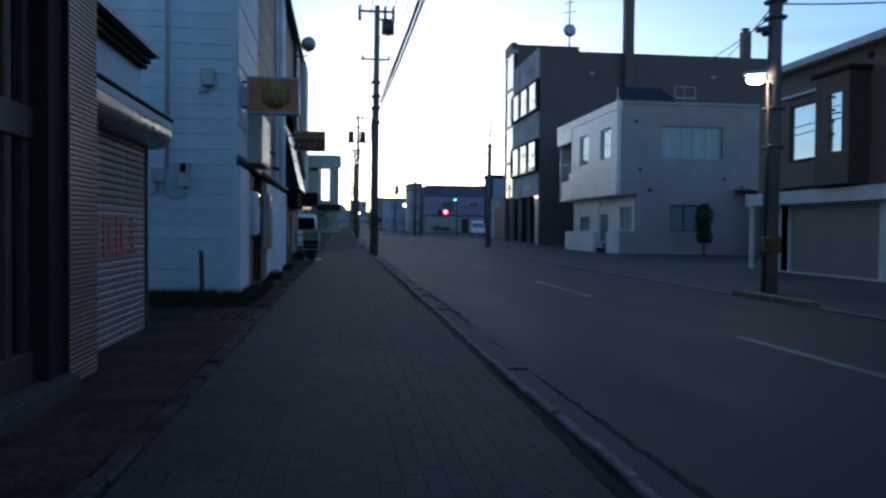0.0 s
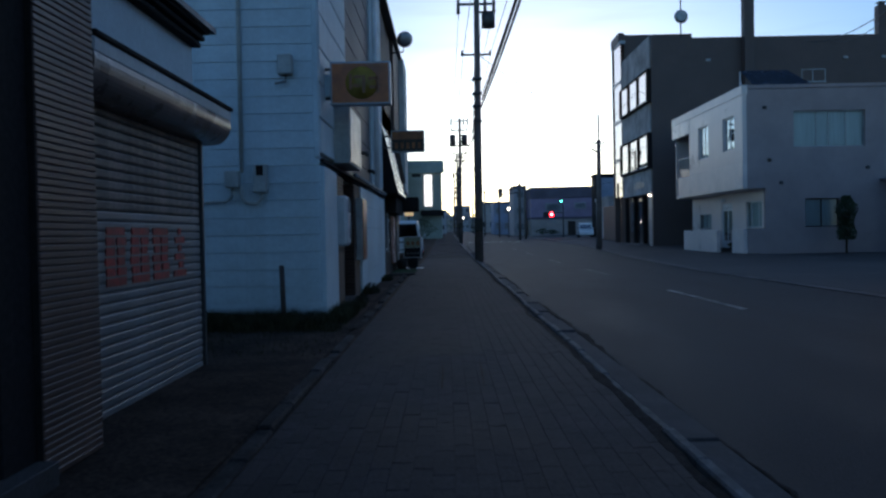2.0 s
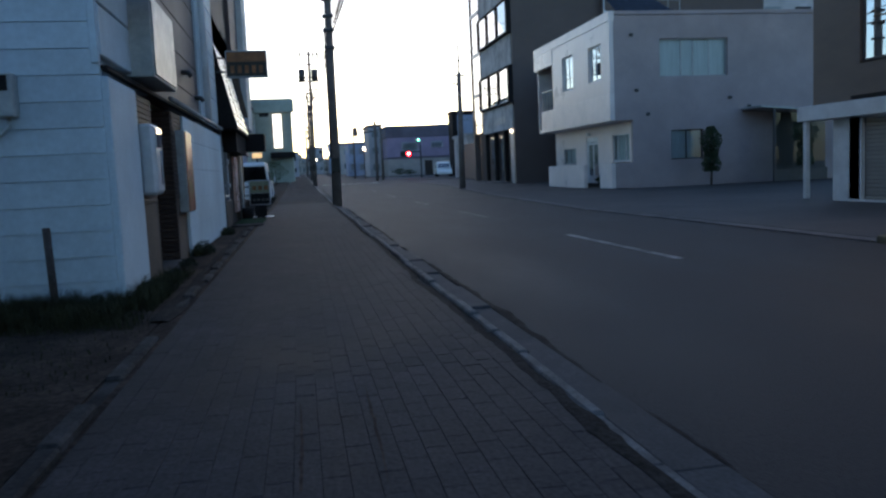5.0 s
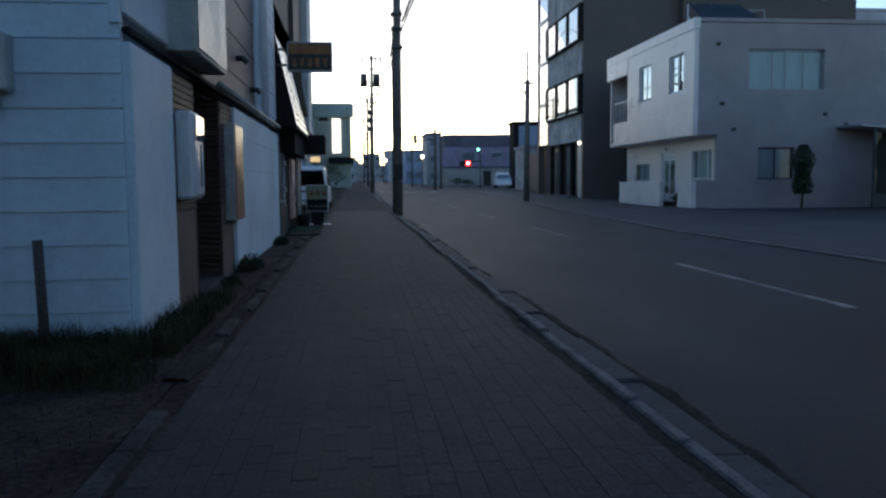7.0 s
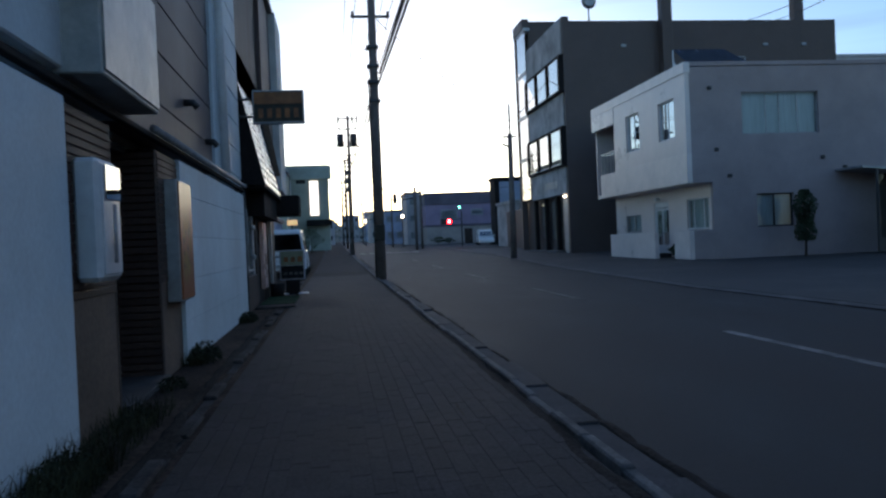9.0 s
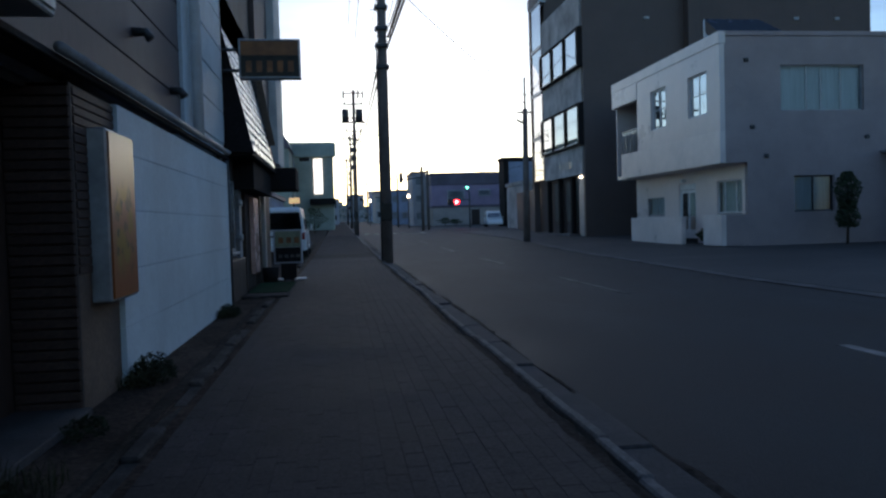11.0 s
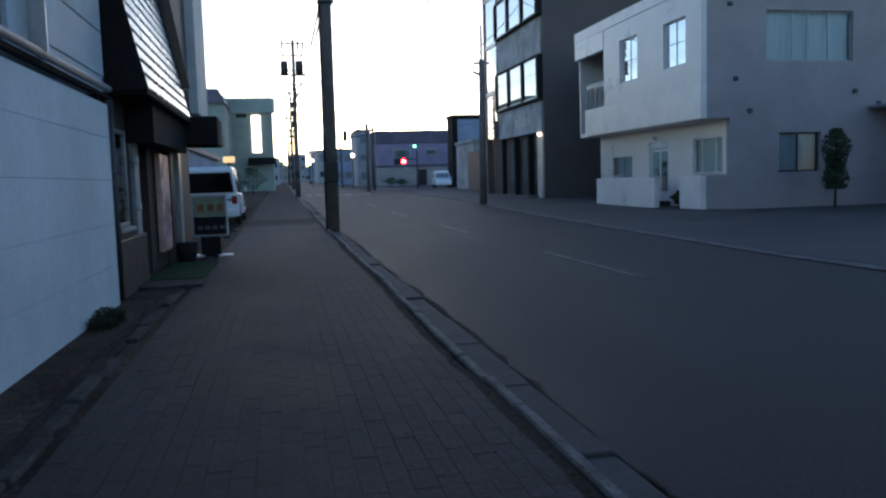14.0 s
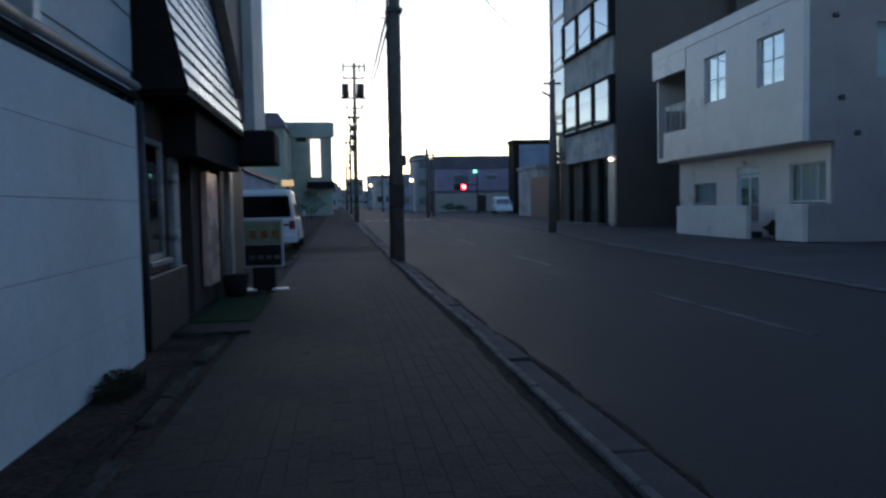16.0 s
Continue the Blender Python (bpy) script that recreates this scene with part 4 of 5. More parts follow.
for za, zb in ((5.0, 7.25), (9.15, 11.25)):
    box("bay_box", (12.75, 13.4, 50.9 + 0.4, 59.2, za, za + 0.12), M_DARK, off)
    box("bay_box", (12.75, 13.4, 50.9 + 0.4, 59.2, zb - 0.12, zb), M_DARK, off)
    for y in (51.35, 53.9, 56.5, 59.0):
        box("bay_post", (12.72, 13.4, y, y + 0.28, za + 0.12, zb - 0.12), M_DARK, off)
    for ya in (51.63, 54.18, 56.78):
        g = box("pane", (12.8, 12.82, ya, ya + 2.25, za + 0.16, zb - 0.16), M_MIRRORGLASS, off, "mirroring office window", 0)
        g.visible_shadow = False
        box("window_frame", (12.79, 12.83, ya, ya + 2.25, za + 0.12, za + 0.2), M_WHITEMETAL, off)
box("frame_column", (12.9, 13.3, 61.95, 62.4, 0, 15.5), M_CLADDING, off, "dark frame column")
box("frame_head", (12.85, 13.3, 59.8, 62.4, 14.9, 15.6), M_CLADDING, off)
for k in range(4):
    g = box("stair_pane", (12.95, 12.98, 59.6, 61.9, 3.6 + 2.85 * k, 6.2 + 2.85 * k), M_MIRRORGLASS, off, "tall stair window", 0)
    box("stair_bar", (12.9, 13.3, 59.5, 62.0, 6.2 + 2.85 * k, 6.42 + 2.85 * k), M_GREYMETAL, off)
box("entrance_back", (15.0, 15.1, 51.6, 61.9, 0, 3.45), M_DARK, off)
box("entrance_wall", (13.05, 13.4, 51.35, 52.6, 0.1, 3.45), M_GREYMETAL, off, "grey entrance pier")
for y in (54.0, 56.5, 59.0):
    box("entrance_post", (13.05, 13.3, y, y + 0.25, 0.1, 3.45), M_DARK, off)
for y in (52.8, 54.4, 56.9):
    g = box("entrance_pane", (13.2, 13.22, y, y + 1.15, 0.2, 3.2), M_GLASS, off, "entrance glass", 0)
box("entrance_step", (12.4, 13.05, 52.4, 60.0, 0.0, 0.22), M_KERB, off, "pale entrance step", 0.01)
for k in range(5):
    box("wall_letter", (12.93, 12.95, 53.4 + 0.55 * k, 53.75 + 0.55 * k, 3.9, 4.3), M_PLASTIC, off, "grey lettering bar", 0)
tagged(box("entrance_lamp", (12.9, 13.04, 51.93, 52.07, 3.25, 3.38), M_FARLAMP, off, "small lit entrance lamp", 0.02))
for x, y, r, foot, h in ((18.95, BY - 0.31, 0.3, 4.0, 16.7), (28.9, 54, 0.3, 13.1, 15.6)):
    c = box("chimney", (x - r, x + r, y - r, y + r, foot, h), M_CLADDING, off, "square dark chimney", 0.02)
    box("chimney_neck", (x - r * 0.5, x + r * 0.5, y - r * 0.5, y + r * 0.5, h, h + 0.16), M_DARKMETAL, c)
    box("chimney_cap", (x - r * 0.8, x + r * 0.8, y - r * 0.8, y + r * 0.8, h + 0.16, h + 0.24), M_DARKMETAL, c)
box("roof_vent", (17.9, 18.5, 58.2, 58.6, 13.1, 13.75), M_CLADDING, off, "low roof vent", 0.03)
for x in (16.4, 25.0, 27.4):
    box("wall_vent", (x, x + 0.3, BY - 0.1, BY - 0.002, 11.6, 11.75), M_GREYMETAL, off, "small wall vent", 0.02)
window(off, "y", BY - 0.02, -1, 22.4, 23.9, 10.2, 11.0, (23.1,), M_GREYMETAL, M_GLASS, width=0.05)
ant = thing("roof_antenna", (16.9, 58, 13.1), "round dish antenna on a roof mast", "antenna")
tube("mast", [(16.9, 58, 13.0), (16.9, 58, 18.6)], 0.05, M_DARKMETAL, ant)
bm = bmesh.new()
bmesh.ops.create_cone(bm, cap_ends=True, segments=20, radius1=0.5, radius2=0.36, depth=0.25, matrix=Matrix.Translation((16.9, 57.8, 16.2)) @ Euler((radians(90), 0, 0)).to_matrix().to_4x4())
part("dish", bm, M_GREYMETAL, ant, "", 0.02)
for z, l in ((17.5, 0.5), (18.2, 0.35)):
    tube("rod", [(16.9 - l, 58, z), (16.9 + l, 58, z + 0.2)], 0.03, M_DARKMETAL, ant)

# ---- brown garage house ----
gar = thing("garage_house", (16, 18, 0), "dark brown house with a garage and a bay window", "house")
GX = 12.3
holed("upper_wall", "x", GX, GX + 0.2, 10.0, 22.0, 2.2, 5.55, [(18.5, 20.4, 3.05, 4.57)], M_BROWNHOUSE, gar, "dark brown siding")
holed("lower_wall", "x", GX + 0.02, GX + 0.2, 10.0, 21.3, -0.05, 1.85, [(16.62, 20.35, 0.0, 1.8)], M_TRIM, gar, "pale garage surround")
box("wall", (GX + 1.6, 24, 10.0, 22.0, -0.05, 5.5), M_BROWNHOUSE, gar, "", 0)
box("side_wall", (GX + 0.2, GX + 1.6, 21.8, 22.0, 2.2, 5.5), M_BROWNHOUSE, gar, "", 0)
box("side_wall", (GX + 1.2, GX + 1.6, 20.6, 22.0, -0.05, 2.2), M_BROWNHOUSE, gar, "", 0)
box("floor_slab", (GX + 0.2, GX + 1.6, 10.0, 21.8, 2.0, 2.25), M_DARK, gar, "", 0)
box("band", (12.0, GX + 0.2, 10.0, 22.2, 1.85, 2.2), M_TRIM, gar, "pale canopy band", 0.01)
box("canopy_post", (12.04, 12.15, 21.9, 22.02, 0, 1.85), M_TRIM, gar, "pale canopy post", 0.01)
box("jamb", (12.32, 12.6, 20.4, 20.75, 0, 1.85), M_FARGREY, gar)
prism("roof", [(12.0, 5.52), (24.4, 5.9), (24.4, 6.05), (12.0, 5.7)], "y", 9.8, 22.2, M_TRIM, gar, "pale roof edge")
gd = box("garage_door", (GX + 0.12, GX + 0.16, 16.62, 20.35, 0, 1.8), M_DARK, gar, "closed beige garage shutter", 0)
gs = box("slat", (GX + 0.095, GX + 0.122, 16.63, 20.34, 0.0, 0.085), M_GARAGE, gd, "", 0.012)
for k in range(1, 20):
    o = gs.copy()
    scene.collection.objects.link(o)
    o.location.z = 0.09 * k
window(gar, "x", GX + 0.06, -1, 18.5, 20.4, 3.05, 4.57, (), M_DARKMETAL, M_MIRRORGLASS, width=0.05)
box("window_hood", (GX - 0.12, GX, 18.3, 20.7, 4.78, 4.86), M_TRIM, gar, "pale window hood")
box("bay", (GX - 0.55, GX, 17.0, 18.35, 2.25, 4.95), M_DARKWOOD, gar, "dark bay window body", 0.02)
box("bay_roof", (GX - 0.62, GX, 16.9, 18.45, 4.95, 5.05), M_DARK, gar)
g = box("bay_pane", (GX - 0.4, GX - 0.15, 18.352, 18.36, 3.0, 4.5), M_MIRRORGLASS, gar, "narrow bay pane", 0)
g = box("bay_pane", (GX - 0.562, GX - 0.552, 17.25, 17.75, 3.05, 4.45), M_MIRRORGLASS, gar, "narrow bay pane", 0)
box("bay_sill", (GX - 0.3, GX, 17.3, 20.3, 2.22, 2.3), M_DARK, gar)
box("side_door", (GX + 1.16, GX + 1.2, 20.7, 21.6, 0, 1.85), M_DARKWOOD, gar, "dark side door")
for y, z in ((16.9, 5.2), (19.2, 5.1)):
    box("eave_vent", (GX - 0.02, GX, y, y + 0.2, z, z + 0.16), M_DARK, gar, "", 0)

# ---- poles and wires ----
def utility_pole(x, y, h, base=0.0, r=0.165, top_arm=1.5, arm_z=8.3, drum=9.7, label="tall grey concrete utility pole with a transformer"):
    p = thing("utility_pole", (x, y, base), label, "utility pole", "utility poles")
    tube("pole", [(x, y, base - 0.2), (x + 0.03, y, base + h * 0.5), (x + 0.06, y, base + h)], r, M_POLE, p, "", 16, r * 0.68)
    box("crossarm", (x - 0.72, x + 0.82, y - 0.06, y + 0.06, base + h - 0.28, base + h - 0.2), M_DARKMETAL, p)
    for dx in (-0.68, 0.4, 0.75):
        tube("insulator", [(x + dx, y, base + h - 0.62), (x + dx, y, base + h - 0.2), (x + dx, y, base + h)], 0.075, M_CERAMIC, p, "", 10, 0.05)
    box("crossarm", (x - 0.62, x + 0.62, y - 0.05, y + 0.05, base + arm_z, base + arm_z + 0.07), M_DARKMETAL, p)
    for dx in (-0.56, 0.56):
        tube("insulator", [(x + dx, y, base + arm_z + 0.05), (x + dx, y, base + arm_z + 0.2)], 0.04, M_CERAMIC, p)
    if drum:
        tube("transformer", [(x + 0.52, y, base + drum - 0.28), (x + 0.52, y, base + drum + 0.28)], 0.27, M_DARKMETAL, p, "dark drum transformer", 14)
        box("hanger", (x, x + 0.8, y - 0.04, y + 0.04, base + drum + 0.3, base + drum + 0.37), M_DARKMETAL, p)
    for k in range(7):
        z = base + 1.9 + 0.9 * k
        tube("step_bolt", [(x, y, z), (x + (0.3 if k % 2 else -0.3), y, z)], 0.012, M_DARKMETAL, p)
    tube("ground_wire", [(x - r * 0.95, y - 0.05, base), (x - r * 0.8, y - 0.05, base + h * 0.6)], 0.025, M_CABLE, p)
    for z in (5.6, 6.2, 6.7, 7.3):
        box("clamp", (x - r - 0.005, x + r + 0.05, y - r - 0.03, y + r, base + z, base + z + 0.1), M_DARKMETAL, p, "", 0.015)
    box("warning_band", (x - r - 0.006, x + r + 0.006, y - r - 0.008, y + r * 0.5, base + 1.2, base + 1.75), M_OLIVE, p, "faded yellow and black warning wrap", 0.05)
    return p
P1 = utility_pole(1.3, 33.6, 10.6, -0.03)
utility_pole(1.22, 69.5, 10.7, 0.33, 0.16, arm_z=8.6, drum=0)
utility_pole(1.42, 102, 10.6, 0.66, 0.16, drum=0)
utility_pole(1.35, 134, 10.4, 1.0, 0.16, drum=0)
utility_pole(1.5, -5.0, 10.6, 0.0)
for pl, px, py, pz in ((None, 1.22, 69.5, 0.33), (None, 1.42, 102, 0.66)):
    rack = thing("pole_rack", (px, py, pz + 7.2), "dark crossarms and cable boxes on a utility pole", "pole fittings", "pole racks")
    for z, l in ((9.6, 0.75), (7.6, 0.6), (7.0, 0.45)):
        box("crossarm", (px - l, px + l, py - 0.12, py - 0.04, pz + z, pz + z + 0.09), M_DARKMETAL, rack)
        for dx in (-l * 0.85, l * 0.85):
            tube("insulator", [(px + dx, py - 0.08, pz + z), (px + dx, py - 0.08, pz + z + 0.28)], 0.05, M_CERAMIC, rack)
    for z in (4.8, 5.5, 6.1):
        box("cable_box", (px - 0.25, px + 0.1, py - 0.3, py - 0.1, pz + z, pz + z + 0.35), M_DARKMETAL, rack, "", 0.03)
d2 = thing("pole_transformers", (1.2, 69.5, 8.8), "pair of dark drum transformers on a utility pole", "transformer")
for dx in (-0.6, 0.42):
    tube("drum", [(1.25 + dx, 69.5, 8.7), (1.25 + dx, 69.5, 9.6)], 0.26, M_DARKMETAL, d2, "", 14)
box("beam", (0.3, 2.1, 69.42, 69.58, 8.6, 8.7), M_DARKMETAL, d2)

def wire(a, b, sag, r, mat=M_CABLE, n=18):
    bm = bmesh.new()
    a, b = Vector(a), Vector(b)
    add_tube(bm, [a.lerp(b, k / n) - Vector((0, 0, 4 * sag * (k / n) * (1 - k / n))) for k in range(n + 1)], r, 5)
    o = part("overhead_wire", bm, mat, None, "", 0, True)
    return tagged(o, "thin black overhead wire strung between poles", "wire", "overhead wires")
wire((1.52, 33.6, 6.5), (1.75, -5, 6.6), 0.35, 0.04)
wire((1.5, 33.6, 6.25), (1.72, -5, 6.3), 0.4, 0.03)
wire((1.55, 33.6, 6.8), (1.95, -5, 6.8), 0.3, 0.018)
for dx, z, s in ((-0.68, 10.6, 0.5), (0.4, 10.6, 0.5), (0.75, 10.6, 0.5), (-0.56, 8.45, 0.4), (0.56, 8.45, 0.4)):
    wire((1.36 + dx, 33.6, z), (1.56 + dx, -5, z), s, 0.011)
    wire((1.36 + dx, 33.6, z), (1.28 + dx, 69.5, z + 0.5), s, 0.012)
    wire((1.28 + dx, 69.5, z + 0.5), (1.48 + dx, 102, z + 0.75), s, 0.014)
    wire((1.48 + dx, 102, z + 0.75), (1.41 + dx, 134, z + 1.0), s, 0.014)
for z in (6.3, 6.7):
    wire((1.45, 33.6, z), (1.38, 69.5, z + 0.4), 0.5, 0.03)
wire((1.4, 33.6, 8.3), (8.96, 47.8, 7.0), 0.25, 0.012)
wire((8.96, 47.8, 7.0), (13.4, 55, 11.0), 0.2, 0.02)
wire((8.97, 47.8, 6.8), (8.6, 80, 7.0), 0.5, 0.02)

wire((1.28, 69.5, 7.4), (7.3, 80, 5.3), 0.2, 0.025)
wire((1.28, 69.5, 6.6), (8.15, 83, 5.1), 0.3, 0.025)
wire((7.3, 80, 5.5), (18.0, 87.5, 6.4), 0.3, 0.02)
wire((1.42, 102, 7.6), (9.4, 110, 7.0), 0.3, 0.025)

rp = thing("street_lamp_pole", (7.73, 13.35, 0), "grey concrete pole with a lit street lamp and yellow wrap", "street lamp")
tube("pole", [(7.73, 13.35, -0.1), (7.76, 13.35, 4.5), (7.79, 13.35, 9.5)], 0.15, M_POLE, rp, "", 16, 0.1)
box("warning_band", (7.57, 7.89, 13.19, 13.45, 0.68, 1.03), M_DIRTYYELLOW, rp, "dirty yellow wrap", 0.05)
tube("lamp_arm", [(7.7, 13.35, 3.8), (7.55, 13.35, 3.92), (7.42, 13.35, 3.95)], 0.03, M_GREYMETAL, rp)
prism("lamp_head", [(7.2, 3.99), (7.55, 4.05), (7.58, 3.97), (7.2, 3.93)], "y", 13.26, 13.44, M_GREYMETAL, rp, "", 0.01)
box("lamp_glass", (7.27, 7.53, 13.27, 13.43, 3.8, 3.95), M_LAMP, rp, "lit lamp glass", 0.02)
tube("bracket", [(7.78, 13.35, 4.85), (7.4, 13.35, 4.75)], 0.05, M_DARKMETAL, rp)
tube("bracket_box", [(7.6, 13.3, 4.75), (7.5, 13.3, 4.7)], 0.08, M_DARKMETAL, rp)
for z in (2.6, 3.3, 4.95, 5.25):
    box("clamp", (7.6, 7.92, 13.2, 13.5, z, z + 0.08), M_DARKMETAL, rp, "", 0.02)
tube("conduit", [(7.6, 13.28, 0), (7.61, 13.28, 3.8)], 0.025, M_CABLE, rp)
lamp_data = bpy.data.lights.new("street_lamp_light", "POINT")
lamp_data.energy, lamp_data.color, lamp_data.shadow_soft_size = 14, (1.0, 0.88, 0.74), 0.1
lamp_ob = new("street_lamp_light", lamp_data)
lamp_ob.location = (7.36, 13.35, 3.72)
for z, e, s in ((5.1, (22.8, 52, 13.0), 0.6), (5.3, (24.5, 52, 13.0), 0.7), (5.25, (12.4, 9.0, 4.9), 0.2), (5.4, (13.0, 2.0, 5.4), 0.3), (5.35, (9.5, -2, 6.5), 0.3)):
    wire((7.78, 13.35, z), e, s, 0.014)

p4 = thing("signal_pole", (8.92, 47.8, 0.0), "slim grey concrete pole on the far pavement", "utility pole", "utility poles")
tube("pole", [(8.9, 47.8, 0), (8.96, 47.8, 6.4)], 0.17, M_POLE, p4, "", 14, 0.12)
tube("mast", [(8.96, 47.8, 6.4), (8.96, 47.8, 7.9)], 0.05, M_DARKMETAL, p4)
box("crossarm", (8.57, 9.32, 47.74, 47.86, 6.2, 6.28), M_DARKMETAL, p4)
tube("side_lamp", [(8.92, 47.8, 5.7), (8.52, 47.8, 5.9)], 0.05, M_DARKMETAL, p4)

# ---- crossing: signals, far poles ----
def signal(x, y, z, lit, base, pole_x, label):
    s = thing("traffic_signal", (pole_x, y, base), label, "traffic signal")
    tube("pole", [(pole_x, y + 0.3, base - 0.1), (pole_x, y + 0.3, z + 1.0)], 0.07, M_DARKMETAL, s)
    tube("arm", [(pole_x, y + 0.3, z + 0.2), (x, y + 0.25, z + 0.2)], 0.05, M_DARKMETAL, s)
    box("housing", (x - 0.85, x + 0.35, y, y + 0.22, z - 0.28, z + 0.28), M_DARKMETAL, s, "", 0.06)
    # the lit lens is oversize and gets a paler disc, to include its glare
    for k, m in enumerate((M_ROOM, M_ROOM, lit)):
        tube("lens", [(x - 0.62 + 0.31 * k * 1.0, y - 0.03, z), (x - 0.62 + 0.31 * k, y + 0.02, z)], 0.14 if m is M_ROOM else 0.25, m, s, "", 14)
    tube("lens_glare", [(x, y - 0.05, z), (x, y - 0.031, z)], 0.15, M_REDGLARE, s, "pale glare painted at the lens centre", 14)
    return s
signal(11.1, 85, 2.95, M_REDLIGHT, 0.5, 12.4, "traffic signal showing red on a grey pole")
green = thing("pedestrian_signal", (12.0, 85, 4.2), "small lamp glowing green at the crossing", "traffic signal")
tube("lens", [(12.1, 84.6, 4.3), (12.1, 84.7, 4.3)], 0.11, M_GREENLIGHT, green, "", 12)
tube("housing", [(12.1, 84.7, 4.3), (12.1, 85.3, 4.3)], 0.16, M_DARKMETAL, green, "", 12)
tube("arm", [(12.1, 85.25, 4.3), (12.4, 85.3, 3.85)], 0.03, M_DARKMETAL, green)
for x, y, h, r in ((7.3, 80, 5.6, 0.13), (8.15, 83, 5.5, 0.11), (5.4, 112, 6.5, 0.1), (6.6, 100, 6.0, 0.1), (5.0, 150, 7.5, 0.12)):
    q = thing("street_pole", (x, y, gz(y)), "dark thin pole near the crossing", "utility pole", "far poles")
    tube("pole", [(x, y, gz(y) - 0.1), (x, y, gz(y) + h)], r, M_POLE, q, "", 8)
    box("crossarm", (x - 0.7, x + 0.7, y - 0.05, y + 0.05, gz(y) + h - 0.6, gz(y) + h - 0.52), M_DARKMETAL, q)
box_sig = thing("traffic_signal", (5.47, 80, 4.6), "dark upright signal head over the road", "traffic signal")
box("housing", (5.3, 5.62, 79.9, 80.1, 4.6, 5.5), M_DARKMETAL, box_sig, "", 0.04)
tube("arm", [(5.6, 80, 4.9), (7.3, 80, 5.1)], 0.05, M_DARKMETAL, box_sig)
for x, y, z in ((7.4, 95, 3.95), (4.2, 118, 4.2), (-0.9, 112, 2.3), (2.6, 128, 3.6)):
    fl = thing("far_lamp", (x, y, z), "small lit lamp far down the street", "street lamp", "far lamps")
    tube("glass", [(x, y, z - 0.16), (x, y, z + 0.16)], 0.16, M_FARLAMP, fl, "", 10)
    tube("post", [(x, y + 0.3, gz(y) - 0.1), (x, y + 0.3, z + 0.2), (x, y, z + 0.2)], 0.06, M_POLE, fl)

# ---- buildings down the street ----
def far_building(x0, x1, y0, y1, base, h, mat, label, rows=2, cols=3, roof=M_ROOFDARK, seed=0):
    b = thing("far_building", ((x0 + x1) / 2, (y0 + y1) / 2, base), label, "building", "buildings down the street")
    box("wall", (x0, x1, y0, y1, base - 0.5, base + h), mat, b, "", 0)
    box("roof", (x0 - 0.12, x1 + 0.12, y0 - 0.12, y1 + 0.12, base + h, base + h + 0.25), roof, b)
    rr = random.Random(seed)
    for r in range(rows):
        for c in range(cols):
            wx = x0 + (x1 - x0) * (c + 0.5) / cols
            wz = base + h * (r + 0.55) / rows
            ww, wh = (x1 - x0) / cols * 0.28, h / rows * 0.2
            fr = box("window", (wx - ww, wx + ww, y0 - 0.06, y0 - 0.002, wz - wh, wz + wh), M_GREYMETAL, b, "", 0.01)
            box("pane", (wx - ww + 0.06, wx + ww - 0.06, y0 - 0.065, y0 - 0.061, wz - wh + 0.06, wz + wh - 0.06), M_GLASS if rr.random() < 0.6 else M_ROOM, fr, "", 0)
    return b
gb = far_building(-14.0, -0.55, 95, 108, 0.6, 9.0, M_GREEN, "three-storey pale green apartment house", 0, 0, M_GREEN)
box("cornice", (-14.2, -0.2, 94.6, 95.0, 8.3, 9.75), M_GREEN, gb, "pale green roof band", 0.05)
box("stair_window", (-2.62, -1.6, 94.9, 95.02, 4.35, 8.2), M_WHITEMETAL, gb, "", 0.25)
g = box("stair_pane", (-2.56, -1.66, 94.86, 94.895, 4.42, 8.13), M_STAIR, gb, "tall stair window, its sky brightness given as glow", 0.0)
box("upper_window", (-4.0, -3.0, 94.95, 95.02, 7.9, 8.9), M_ROOM, gb, "dark upper window", 0.02)
box("entry_canopy", (-3.0, -0.3, 93.6, 95.0, 3.3, 3.9), M_DARK, gb, "dark entrance canopy")
box("wing", (-14, -4.7, 88, 95, 0.2, 9.4), M_GREEN, gb, "grey green wing", 0.02)
prism("wing_roof", [(-14.3, 8.6), (-4.5, 8.6), (-5.1, 9.9), (-14.3, 9.9)], "y", 87.6, 95, M_ROOFDARK, gb, "dark mansard roof")
for x in (-4.9, -4.6):
    tube("downpipe", [(x, 94.9, 1), (x, 94.9, 9)], 0.06, M_WHITEMETAL, gb)
pb = far_building(11.2, 20.0, 105, 116, 0.6, 2.2, M_FARTAN, "two-storey purple house with a tan ground floor", 0, 0)
box("upper_floor", (11.1, 20.1, 104.9, 116, 2.8, 5.5), M_PURPLE, pb, "purple siding", 0.02)
box("mansard", (11.0, 20.2, 104.8, 116, 5.5, 7.0), M_ROOFDARK, pb, "dark mansard roof", 0.05)
for x0, x1, za, zb in ((13.0, 15.1, 3.7, 4.9), (16.8, 18.3, 4.1, 4.9)):
    f = box("window", (x0, x1, 104.8, 104.9, za, zb), M_FARGREY, pb, "", 0.02)
    box("pane", (x0 + 0.12, x1 - 0.12, 104.78, 104.8, za + 0.12, zb - 0.12), M_GLASS, f, "", 0)
box("door", (15.9, 16.9, 104.9, 105.02, 0.6, 2.5), M_DARKWOOD, pb, "dark door", 0.02)
bb = far_building(16.4, 30, 88, 90.5, 0.5, 6.6, M_DARK, "dark two-storey building with a blue grey wall panel", 0, 0, M_DARK)
box("wall_panel", (16.9, 20.5, 87.9, 88.0, 2.9, 6.9), M_FARBLUE, bb, "blue grey wall panel", 0.02)
